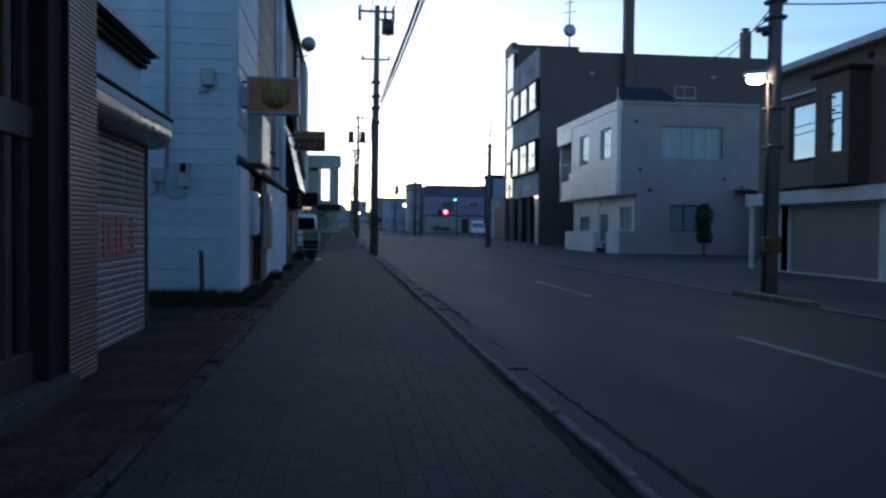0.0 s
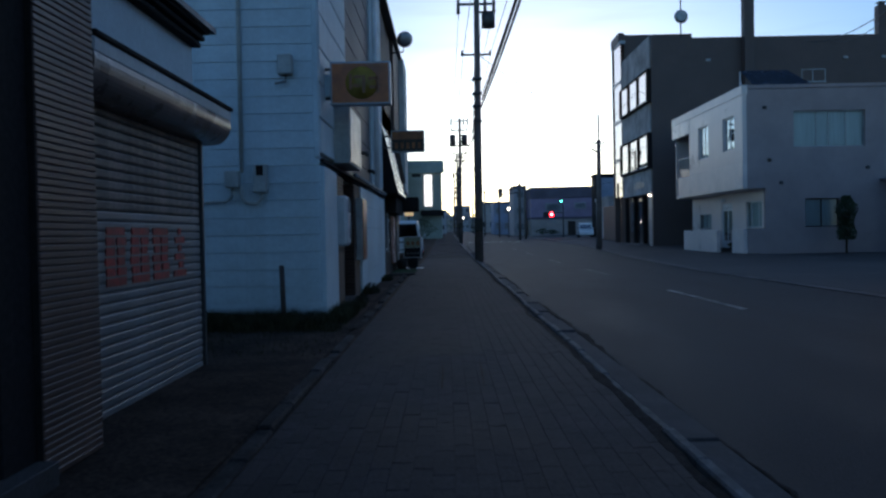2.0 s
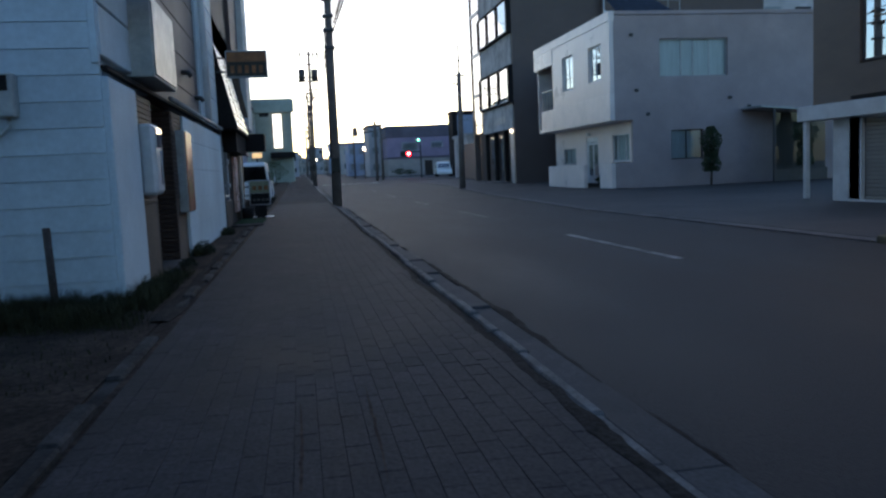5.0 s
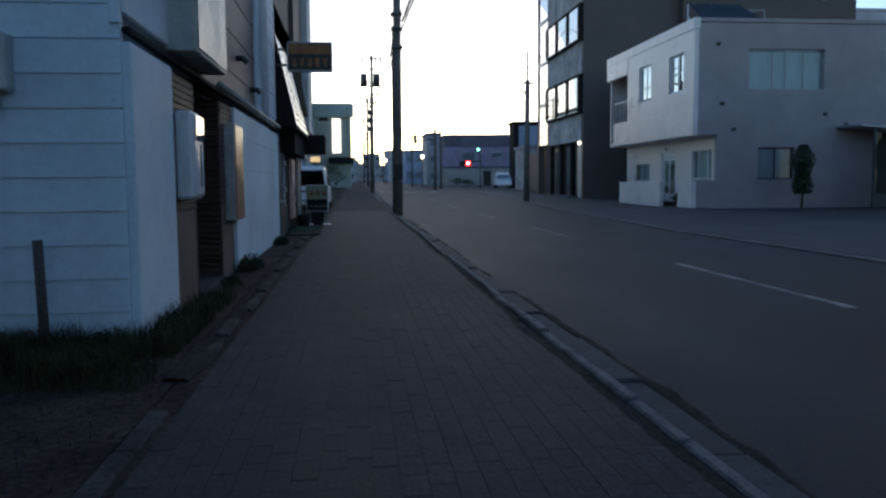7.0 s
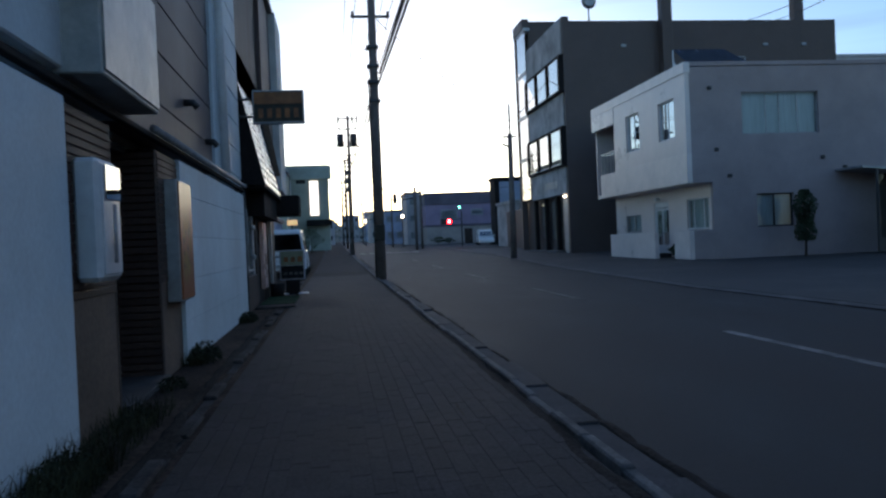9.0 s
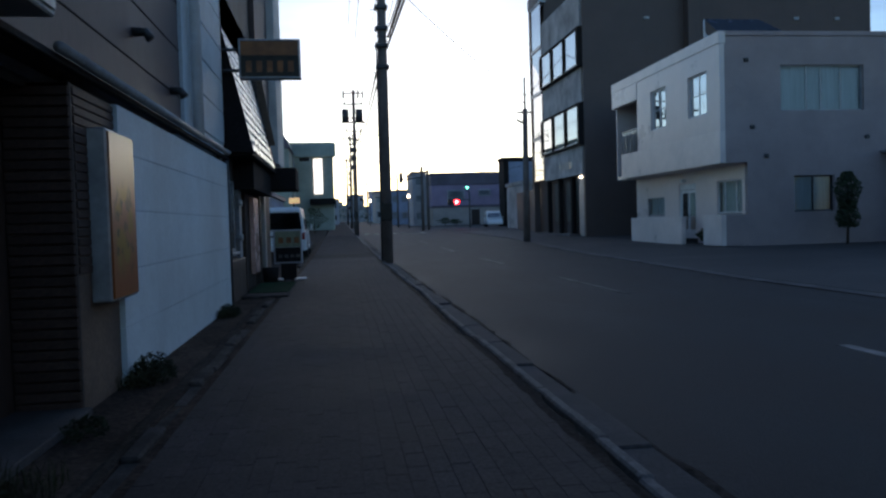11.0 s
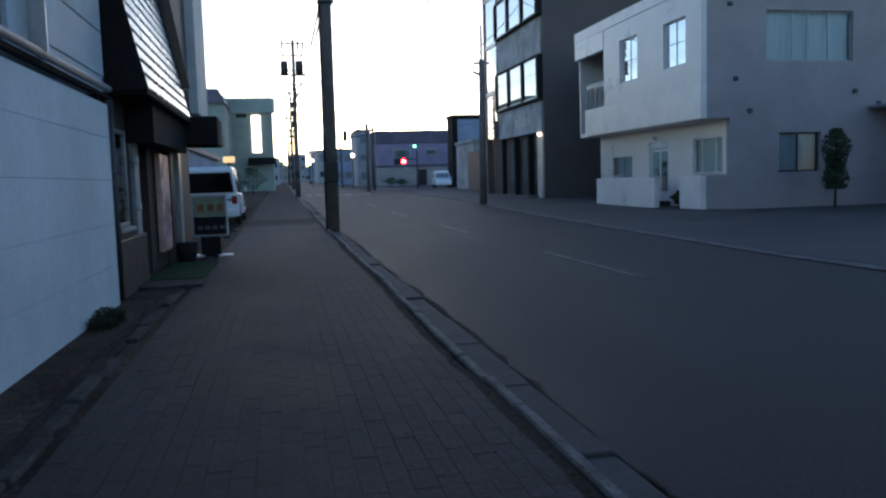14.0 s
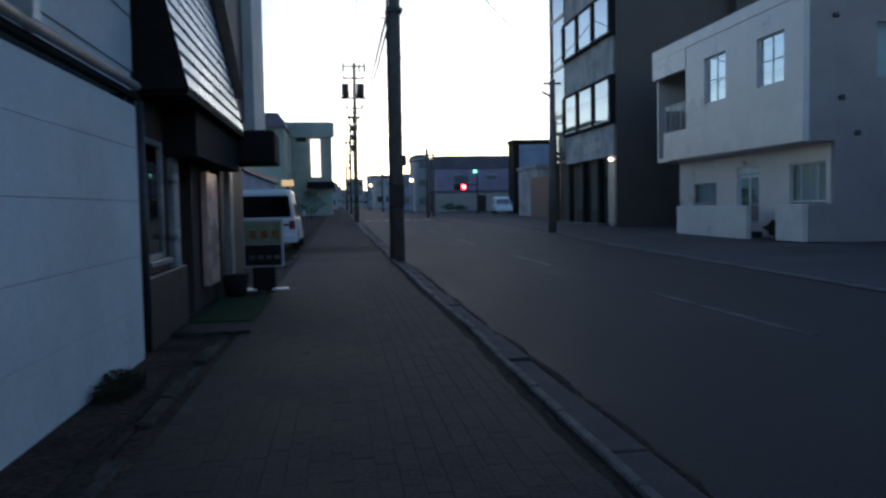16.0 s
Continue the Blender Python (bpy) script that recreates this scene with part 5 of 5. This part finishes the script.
gbx = far_building(14.5, 20, 72, 78, 0.35, 3.6, M_CONCRETE, "low pale concrete annexe with a grey door", 0, 0, M_CONCRETE)
box("door", (14.9, 15.7, 71.93, 72.02, 0.35, 2.6), M_FARGREY, gbx, "grey door", 0.01)
box("wall", (14.0, 17.0, 63.3, 72, 0, 3.2), M_CLADDING, gbx, "", 0)
far_building(9.3, 11.0, 110, 118, 0.7, 6.6, M_FARGREY, "narrow grey building by the crossing", 3, 1, seed=3)
far_building(7.6, 10.4, 128, 136, 0.9, 4.9, M_FARBLUE, "blue grey two-storey house", 2, 2, seed=4)
far_building(-3.6, 0.0, 150, 160, 1.2, 4.2, M_FARGREY, "grey house far down the street", 2, 2, seed=5)
far_building(6.8, 11.5, 160, 172, 1.3, 5.6, M_FARTAN, "tan house far down the street", 2, 3, seed=6)
far_building(-8, -2.2, 125, 140, 0.9, 4.5, M_FARBLUE, "blue grey house far down the street", 2, 3, seed=7)
far_building(2.0, 6.5, 215, 225, 1.9, 6.5, M_FARGREY, "grey building closing the street's end", 3, 3, seed=8)
far_building(-4.5, 1.0, 225, 235, 2.0, 5.0, M_FARTAN, "tan building at the street's end", 2, 3, seed=9)
far_building(7.5, 16, 200, 212, 1.7, 7.0, M_FARBLUE, "blue grey building at the street's end", 3, 4, seed=10)
far_building(44, 60, 75, 90, 0.3, 16.0, M_FARGREY, "pale tall building behind the houses", 4, 5, M_FARGREY, seed=11)
far_building(-9.5, -3.4, 44, 60, 0.1, 2.5, M_FARBLUE, "blue grey low house behind the parking lot", 1, 3, seed=12)
tr = thing("lit_shop_sign", (-1.9, 60, 2.0), "small warm lit shop sign", "sign")
box("face", (-3.1, -2.45, 60, 60.2, 2.5, 2.85), M_WARM, tr, "glowing panel", 0.02)
box("post", (-2.85, -2.75, 60.05, 60.15, 0.2, 2.5), M_DARKMETAL, tr)
rr = random.Random(31)
for k in range(16):
    x0 = -62 + 8.2 * k + rr.uniform(-1, 1)
    y0 = 262 + rr.uniform(-8, 20)
    far_building(x0, x0 + rr.uniform(6, 8.5), y0, y0 + 9, 1.9, rr.uniform(3.6, 6.5), rr.choice([M_FARGREY, M_FARTAN, M_FARBLUE, M_GREEN]), "small house in the far distance", 2, 3, seed=40 + k)
# unseen fronts added behind the camera to close the street
far_building(-14, -2.2, -22, -4.2, 0, 6.0, M_FARGREY, "added unseen grey house behind the shutter shop", 2, 3, seed=20)
far_building(13, 26, -22, 8.5, 0, 6.5, M_FARTAN, "added unseen tan house beside the brown one", 2, 3, seed=21)

# ---- vehicles ----
def vehicle(name, x, y, base, turn, width, length, height, label, boxy=True):
    v = thing(name, (0, 0, 0), label, "car")
    w, l, h = width / 2, length, height
    def loft(nm, sections, mat, lab="", bev=0.0):
        bm = bmesh.new()
        rings = []
        for yy, pts in sections:
            rings.append([bm.verts.new((px, yy, pz)) for px, pz in pts])
        n = len(rings[0])
        for a, b in zip(rings, rings[1:]):
            for k in range(n):
                bm.faces.new((a[k], a[(k + 1) % n], b[(k + 1) % n], b[k]))
        bm.faces.new(rings[0][::-1])
        bm.faces.new(rings[-1])
        return part(nm, bm, mat, v, lab, bev)
    low = lambda top, k=1.0: [(-w * k, 0.28), (w * k, 0.28), (w * k, top * 0.62), (w * k * 0.97, top), (-w * k * 0.97, top), (-w * k, top * 0.62)]
    belt = h * 0.53
    loft("body", [(0.0, low(belt * 0.96, 0.95)), (0.12, low(belt)), (l * 0.7, low(belt)), (l * 0.93, low(belt * 0.86, 0.97)), (l, low(belt * 0.62, 0.88))], M_CARWHITE, "white painted body", 0.02)
    roof = lambda a, b, k: [(-w * 0.95, belt - 0.01), (w * 0.95, belt - 0.01), (w * k, b), (w * k * 0.9, b + 0.05), (-w * k * 0.9, b + 0.05), (-w * k, b)]
    cab0, cab1 = 0.06, l * 0.72
    loft("cabin", [(cab0, roof(0, h * 0.9, 0.8)), (0.2, roof(0, h - 0.07, 0.82)), (l * 0.5, roof(0, h - 0.06, 0.82)), (l * 0.58, roof(0, h - 0.12, 0.8)), (cab1, [(-w * 0.93, belt - 0.01), (w * 0.93, belt - 0.01), (w * 0.9, belt + 0.03), (w * 0.8, belt + 0.04), (-w * 0.8, belt + 0.04), (-w * 0.9, belt + 0.03)])], M_CARWHITE, "white painted cabin", 0.015)
    z0, z1 = belt + 0.04, h - 0.2
    bm = bmesh.new()
    vs = [bm.verts.new(c) for c in ((-w * 0.84, 0.035, z0), (w * 0.84, 0.035, z0), (w * 0.76, 0.035, z1), (-w * 0.76, 0.035, z1))]
    bm.faces.new(vs)
    bmesh.ops.solidify(bm, geom=bm.faces[:], thickness=0.02)
    part("rear_window", bm, M_CARDARK, v, "dark rear window")
    bm = bmesh.new()
    ya, yb = l * 0.72 + 0.02, l * 0.585 + 0.035
    vs = [bm.verts.new(q) for q in ((-w * 0.8, ya, belt + 0.07), (w * 0.8, ya, belt + 0.07), (w * 0.7, yb, h - 0.14), (-w * 0.7, yb, h - 0.14))]
    bm.faces.new(vs)
    bmesh.ops.solidify(bm, geom=bm.faces[:], thickness=-0.02)
    part("windscreen", bm, M_CARDARK, v, "dark windscreen")
    bm = bmesh.new()
    k0, k1 = l * 0.595, l * 0.71
    vs = [bm.verts.new(c) for c in ((-w * 0.8, k1 + 0.02, z0), (w * 0.8, k1 + 0.02, z0), (w * 0.72, k0 + 0.03, z1 - 0.01), (-w * 0.72, k0 + 0.03, z1 - 0.01))]
    bm.faces.new(vs)
    bmesh.ops.solidify(bm, geom=bm.faces[:], thickness=-0.02)
    part("windscreen", bm, M_CARDARK, v, "dark windscreen")
    for sx in (-1, 1):
        for ya, yb in ((0.35, l * 0.27), (l * 0.29, l * 0.55)):
            bm = bmesh.new()
            vs = [bm.verts.new(c) for c in ((sx * w * 0.955, ya, z0), (sx * w * 0.955, yb, z0), (sx * w * 0.835, yb - 0.06, z1), (sx * w * 0.835, ya + 0.04, z1))]
            bm.faces.new(vs)
            bmesh.ops.solidify(bm, geom=bm.faces[:], thickness=0.015)
            part("side_window", bm, M_DARK, v, "dark side window")
        box("tail_lamp", (sx * w * 0.86 - 0.08, sx * w * 0.86 + 0.08, -0.015, 0.1, belt * 0.68, belt * 0.93), M_TAIL, v, "red tail lamp", 0.01)
        box("headlight", (sx * w * 0.72 - 0.14, sx * w * 0.72 + 0.14, l - 0.12, l - 0.02, belt * 0.45, belt * 0.6), M_CHROME, v, "clear headlight", 0.02)
        for yy in (l * 0.17, l * 0.81):
            wh = tube("wheel", [(sx * (w - 0.17), yy, 0.31), (sx * (w + 0.01), yy, 0.31)], 0.31, M_TYRE, v, "black tyre", 20)
            tube("rim", [(sx * (w - 0.02), yy, 0.31), (sx * (w + 0.02), yy, 0.31)], 0.19, M_CHROME, wh, "grey rim", 16)
        box("mirror", (sx * w * 1.0 - 0.03 + sx * 0.09, sx * w * 1.0 + 0.03 + sx * 0.09, l * 0.6, l * 0.6 + 0.12, belt + 0.02, belt + 0.2), M_CARWHITE, v, "", 0.02)
    box("rear_bumper", (-w * 0.97, w * 0.97, -0.06, 0.1, 0.26, 0.5), M_CARWHITE, v, "", 0.03)
    box("front_bumper", (-w * 0.9, w * 0.9, l - 0.1, l + 0.05, 0.24, 0.46), M_CARWHITE, v, "", 0.03)
    box("trim_strip", (-w * 0.8, w * 0.8, -0.012, 0.02, belt * 0.78, belt * 0.84), M_DARKMETAL, v, "grey trim strip", 0.004)
    box("plate", (-0.17, 0.17, -0.075, -0.055, 0.36, 0.46), M_PLASTIC, v, "pale plate", 0)
    box("grille", (-w * 0.5, w * 0.5, l - 0.06, l + 0.01, belt * 0.42, belt * 0.54), M_DARK, v, "", 0.01)
    v.matrix_world = pose(x, y, base, 0, 0, turn)
    return v
vehicle("white_wagon", -2.12, 37.9, 0.0, 0, 1.86, 4.3, 1.78, "white station wagon parked beside the pavement")
vehicle("white_minivan", 15.2, 88.9, gz(87) - 0.045, 174, 1.62, 3.9, 1.56, "white minivan parked facing the crossing")

# ---- plants ----
def tuft_field(name, label, spots, hmin, hmax, seed, mat=M_GRASS):
    rr = random.Random(seed)
    bm = bmesh.new()
    for x0, x1, y0, y1, count, hk in spots:
        for _ in range(count):
            x, y = rr.uniform(x0, x1), rr.uniform(y0, y1)
            h = hk * rr.uniform(hmin, hmax)
            a, b = rr.uniform(0, 6.28), rr.uniform(0.15, 1.3) * h
            dx, dy = 0.003 * math.cos(a + 1.57), 0.003 * math.sin(a + 1.57)
            mx, my = x + 0.4 * b * math.cos(a), y + 0.4 * b * math.sin(a)
            tx, ty = x + b * math.cos(a), y + b * math.sin(a)
            v = [bm.verts.new(c) for c in ((x - dx, y - dy, -0.03), (x + dx, y + dy, -0.03), (mx + dx * 0.8, my + dy * 0.8, h * 0.6), (mx - dx * 0.8, my - dy * 0.8, h * 0.6), (tx, ty, h))]
            bm.faces.new(v[:4])
            bm.faces.new((v[3], v[2], v[4]))
    return tagged(part(name, bm, mat), label, "grass", kind="stuff")
tuft_field("weeds", "rough dark weeds growing along the walls", [
    (-4.5, -1.5, 11.0, 11.95, 11000, 0.75), (-3.6, -1.9, 11.3, 11.95, 3500, 1.0), (-4.5, -2.3, 9.0, 11.3, 1500, 0.16), (-2.3, -1.2, 9.0, 11.5, 500, 0.14), (-2.6, -1.3, 10.8, 11.4, 900, 0.45), (-1.75, -1.3, 11.6, 13.0, 1500, 0.9),
    (-1.8, -1.45, 16.4, 17.1, 600, 0.7), (-1.62, -1.3, 13.2, 14.4, 500, 0.6), (-1.6, -1.4, 20.6, 21.3, 400, 0.5), (-1.62, -1.2, 31.5, 60, 1800, 1.0)], 0.06, 0.23, 7)

def shrub(name, x, y, base, h, r, label, seed, n=420):
    t = thing(name, (x, y, base), label, "shrub")
    tube("trunk", [(x, y, base - 0.05), (x + 0.02, y, base + h * 0.35), (x, y, base + h * 0.8)], 0.05, M_BARK, t, "", 7, 0.015)
    rr = random.Random(seed)
    bm = bmesh.new()
    for _ in range(n):
        f = rr.random()
        z = base + h * (0.22 + 0.78 * f)
        rad = r * (0.3 + 0.7 * math.sin(math.pi * (0.12 + 0.83 * f))) * math.sqrt(rr.random()) * (1 + 0.3 * math.sin(9 * f + seed))
        a = rr.uniform(0, 6.28)
        c = Vector((x + rad * math.cos(a), y + rad * math.sin(a), z))
        u = Vector((rr.gauss(0, 1), rr.gauss(0, 1), rr.gauss(0, 1))).normalized() * (0.05 + 0.02 * r)
        w2 = u.orthogonal().normalized() * (0.03 + 0.012 * r)
        bm.faces.new([bm.verts.new(c + d) for d in (-u, w2, u, -w2)])
    part("crown", bm, M_LEAF, t, "dense dark foliage")
    return t
shrub("conifer_shrub", 17.0, 35.3, 0.0, 2.4, 0.42, "slim dark evergreen shrub before the grey house", 1, 2600)
shrub("conifer_shrub", 20.6, 34.2, 0.0, 2.9, 0.45, "slim dark evergreen shrub by the porch", 2, 2600)
shrub("low_bush", 13.4, 38.45, 0.0, 0.55, 0.25, "small dark bush beside the garden wall", 3, 700)
shrub("low_bush", -2.2, 80, 0.4, 2.2, 1.1, "dark bush beside the far pavement", 4, 600)
shrub("low_bush", -3.6, 74, 0.4, 1.8, 1.2, "dark bush beside the far pavement", 5, 600)
for k, (x, y, h, r) in enumerate(((12.3, 102.5, 0.9, 0.9), (13.6, 102.8, 0.7, 0.8), (5.6, 190, 5.0, 2.5), (-0.5, 195, 4.0, 2.6), (20.5, 99, 0.9, 1.2))):
    shrub("far_bush", x, y, gz(y) if y < 160 else 1.4, h, r, "dark bush far down the street", 10 + k, 500)

def weed_clump(x, y, h, r, seed, n):
    """A low tangle of broad leaves on stalks at a wall's foot."""
    rr = random.Random(seed)
    bm = bmesh.new()
    for _ in range(n):
        a, d = rr.uniform(0, 6.28), r * math.sqrt(rr.random())
        z = h * rr.random() * (1 - 0.7 * (d / r) ** 2)
        c = Vector((x + 0.75 * d * math.cos(a), y + 1.3 * d * math.sin(a), z))
        u = Vector((rr.gauss(0, 1), rr.gauss(0, 1), rr.gauss(0, 0.5))).normalized() * rr.uniform(0.01, 0.026)
        v = u.orthogonal().normalized() * rr.uniform(0.004, 0.01)
        bm.faces.new([bm.verts.new(c + k) for k in (-u, v, u, -v)])
    return tagged(part("weed_clump", bm, M_WEED), "dark low weed clump at the foot of the wall", "weeds", "weed clumps")


for k, (x, y, h, r, n) in enumerate(((-1.47, 16.7, 0.22, 0.22, 900), (-1.49, 20.9, 0.16, 0.2, 600), (-1.5, 15.2, 0.1, 0.16, 260), (-1.47, 12.5, 0.17, 0.24, 700), (-1.75, 11.75, 0.16, 0.25, 600), (-3.0, 11.65, 0.2, 0.3, 600), (-1.46, 13.9, 0.1, 0.16, 260))):
    weed_clump(x, y, h, r, 60 + k, n)

# ---- kerbs and paving pieces ----
kerb = tagged(strip("kerb", 1.11, 1.22, -12, 190, -0.03, M_KERB, 0.1), "weathered concrete kerb along the pavement", "kerb", kind="structure")
bm = bmesh.new()
add_box(bm, 1.145, 1.215, 0.001, 0.599, -0.1, 0.0)
kb = part("kerb_stone", bm, M_KERB, kerb, "", 0.012)
rr = random.Random(11)
def lift(y):
    """How far the kerb stands above the pavement: low at the two crossings for cars."""
    if 5.4 < y < 9.6:
        return 0.004
    return 0.027
for k in range(92):
    y = -6 + 0.6 * k
    o = kb if k == 0 else kb.copy()
    if k:
        scene.collection.objects.link(o)
    o.location = (0.014 * math.sin(0.9 * y) + 0.008 * math.sin(2.3 * y) + rr.uniform(-0.003, 0.003), y, gz(y) + lift(y) + rr.uniform(-0.002, 0.002))
    o.rotation_euler = (rr.uniform(-0.003, 0.003), rr.uniform(-0.008, 0.008), rr.uniform(-0.003, 0.003))
gutter = tagged(strip("gutter", 1.225, 1.47, -12, 190, -0.075, M_GUTTER, 0.06), "concrete gutter beside the kerb", "gutter", kind="structure")
bm = bmesh.new()
add_box(bm, 1.235, 1.45, 0.004, 1.196, -0.12, 0.0)
gt = part("gutter_slab", bm, M_GUTTER, gutter, "", 0.01)
for k in range(46):
    y = -6 + 1.2 * k
    o = gt if k == 0 else gt.copy()
    if k:
        scene.collection.objects.link(o)
    o.location = (rr.uniform(-0.004, 0.004), y, gz(y) - 0.045 + rr.uniform(-0.003, 0.003))
    o.rotation_euler = (rr.uniform(-0.004, 0.004), rr.uniform(-0.012, 0.012), 0)
edging = tagged(strip("edging", -1.15, -1.0, -12, 70, -0.014, M_SOIL, 0.1), "low concrete edging along the pavement", "kerb", kind="structure")
bm = bmesh.new()
add_box(bm, -1.13, -1.03, 0.002, 0.598, -0.1, 0.0)
eg = part("edging_stone", bm, M_EDGING, edging, "", 0.014)
for k in range(72):
    y = -4 + 0.6 * k
    o = eg if k == 0 else eg.copy()
    if k:
        scene.collection.objects.link(o)
    o.location = (rr.uniform(-0.008, 0.008) - 0.0035 * max(0, y - 6), y, gz(y + 0.3) + 0.004 + rr.uniform(-0.002, 0.002))
    o.rotation_euler = (rr.uniform(-0.006, 0.006), rr.uniform(-0.03, 0.03), rr.uniform(-0.006, 0.006))
fk = tagged(ribbon("far_kerb", kx, lambda y: kx(y) + 0.3, -12, 190, -0.05, M_FARKERB, 0.1), "low worn kerb on the far side of the road", "kerb", kind="structure")

for k in range(4):
    yk = box("yellow_kerb_stone", (6.98, 7.16, 10.9 + 0.6 * k, 11.49 + 0.6 * k, -0.1, 0.03), M_YKERB, fk, "faded yellow kerb stone", 0.015)

bed = bpy.data.objects["pavement_bed"]
bm = bmesh.new()
add_box(bm, 0.0008, 0.0992, 0.0008, 0.1992, -0.06, 0.0)
bmesh.ops.bevel(bm, geom=[e for e in bm.edges if min(v.co.z for v in e.verts) > -0.01], offset=0.0018, segments=1, affect="EDGES")
brick = part("paving_brick", bm, M_SLAB, bed)
brick_mesh = brick.data
bm_rest = bmesh.new()
first = True
# brick courses laid lengthwise, each column half a brick on
for i in range(21):
    x = -1.0 + 0.1 * i
    for j in range(-20, 170):
        y = 0.2 * j + (0.1 if i % 2 else 0.0)
        h = gz(y) + 0.003 + 0.002 * math.sin(1.7 * x + 0.9 * y) * math.sin(0.6 * y) + rr.uniform(-0.001, 0.001)
        if 30 <= j < 44:
            o = brick if first else new("paving_brick", brick_mesh)
            if not first:
                o.parent = bed
            first = False
            o.location = (x, y, h)
            o.rotation_euler = (rr.uniform(-0.006, 0.006), rr.uniform(-0.01, 0.01), rr.uniform(-0.006, 0.006))
        else:
            add_box(bm_rest, x + 0.0012, x + 0.0988, y + 0.0012, y + 0.1988, h - 0.05, h)
# larger courses where the pavement is far off
for j in range(114, 230):
    for i in range(7):
        x, y = -1.0 + 0.3 * i, 0.3 * j
        h = gz(y) + rr.uniform(-0.001, 0.001)
        add_box(bm_rest, x + 0.001, x + 0.299, y + 0.001, y + 0.299, h - 0.05, h)
tagged(part("paving_rest", bm_rest, M_SLAB, bed), "", "", kind="stuff")


# ---- dirt along the kerbs ----
def dirt(name, y0, y1, z, edge, width, seed, label):
    """A ragged strip of earth: edge and width are lines along the street, and both waver."""
    dr = random.Random(seed)
    bm = bmesh.new()
    rows, y, a, b = [], y0, 0.0, 0.0
    while y < y1:
        a = 0.8 * a + dr.uniform(-0.012, 0.012)
        b = 0.8 * b + dr.uniform(-0.02, 0.02)
        w = max(0.004, width(y) + b)
        rows.append([bm.verts.new((edge(y) + a + k * w, y, gz(y) + z + h)) for k, h in ((0, -0.012), (0.15, 0.0), (0.5, 0.003), (0.85, 0.0), (1, -0.012))])
        y += dr.uniform(0.06, 0.14)
    for p, q in zip(rows, rows[1:]):
        for k in range(4):
            bm.faces.new((p[k], p[k + 1], q[k + 1], q[k]))
    return tagged(part(name, bm, M_DIRT), label, "dirt", kind="stuff")


dirt("gutter_dirt", -4, 60, -0.062, lambda y: 1.44, lambda y: 0.06 + 0.03 * math.sin(0.7 * y), 1, "dark ragged earth between gutter slabs and asphalt")
dirt("kerb_dirt", -4, 45, 0.005, lambda y: 1.055 + 0.014 * math.sin(0.9 * y), lambda y: 0.1 + 0.015 * math.sin(1.9 * y), 2, "brown earth and moss along the kerb")
dirt("edging_dirt", 11.0, 26, 0.006, lambda y: -1.22 - 0.0035 * max(0, y - 6), lambda y: 0.13 + 0.05 * math.sin(1.1 * y + 1), 3, "dark earth washed over the low edging")
crack_bm = bmesh.new()
for x, ya, yb in ((-0.09, 6.9, 8.4), (0.225, 7.3, 8.6), (0.62, 13.2, 15.0)):
    dr = random.Random(int(ya * 10))
    row = []
    n = 18
    for k in range(n + 1):
        y = ya + (yb - ya) * k / n
        w = 0.006 * math.sin(math.pi * k / n) + 0.0006
        c = x + dr.uniform(-0.006, 0.006) + 0.02 * math.sin(2.2 * k / n)
        row.append([crack_bm.verts.new((c - w, y, 0.0035)), crack_bm.verts.new((c + w, y, 0.0035))])
    for p, q in zip(row, row[1:]):
        crack_bm.faces.new((p[0], p[1], q[1], q[0]))
tagged(part("paving_cracks", crack_bm, M_SOIL), "dark earth-filled cracks across the brick paving", "crack", kind="stuff")
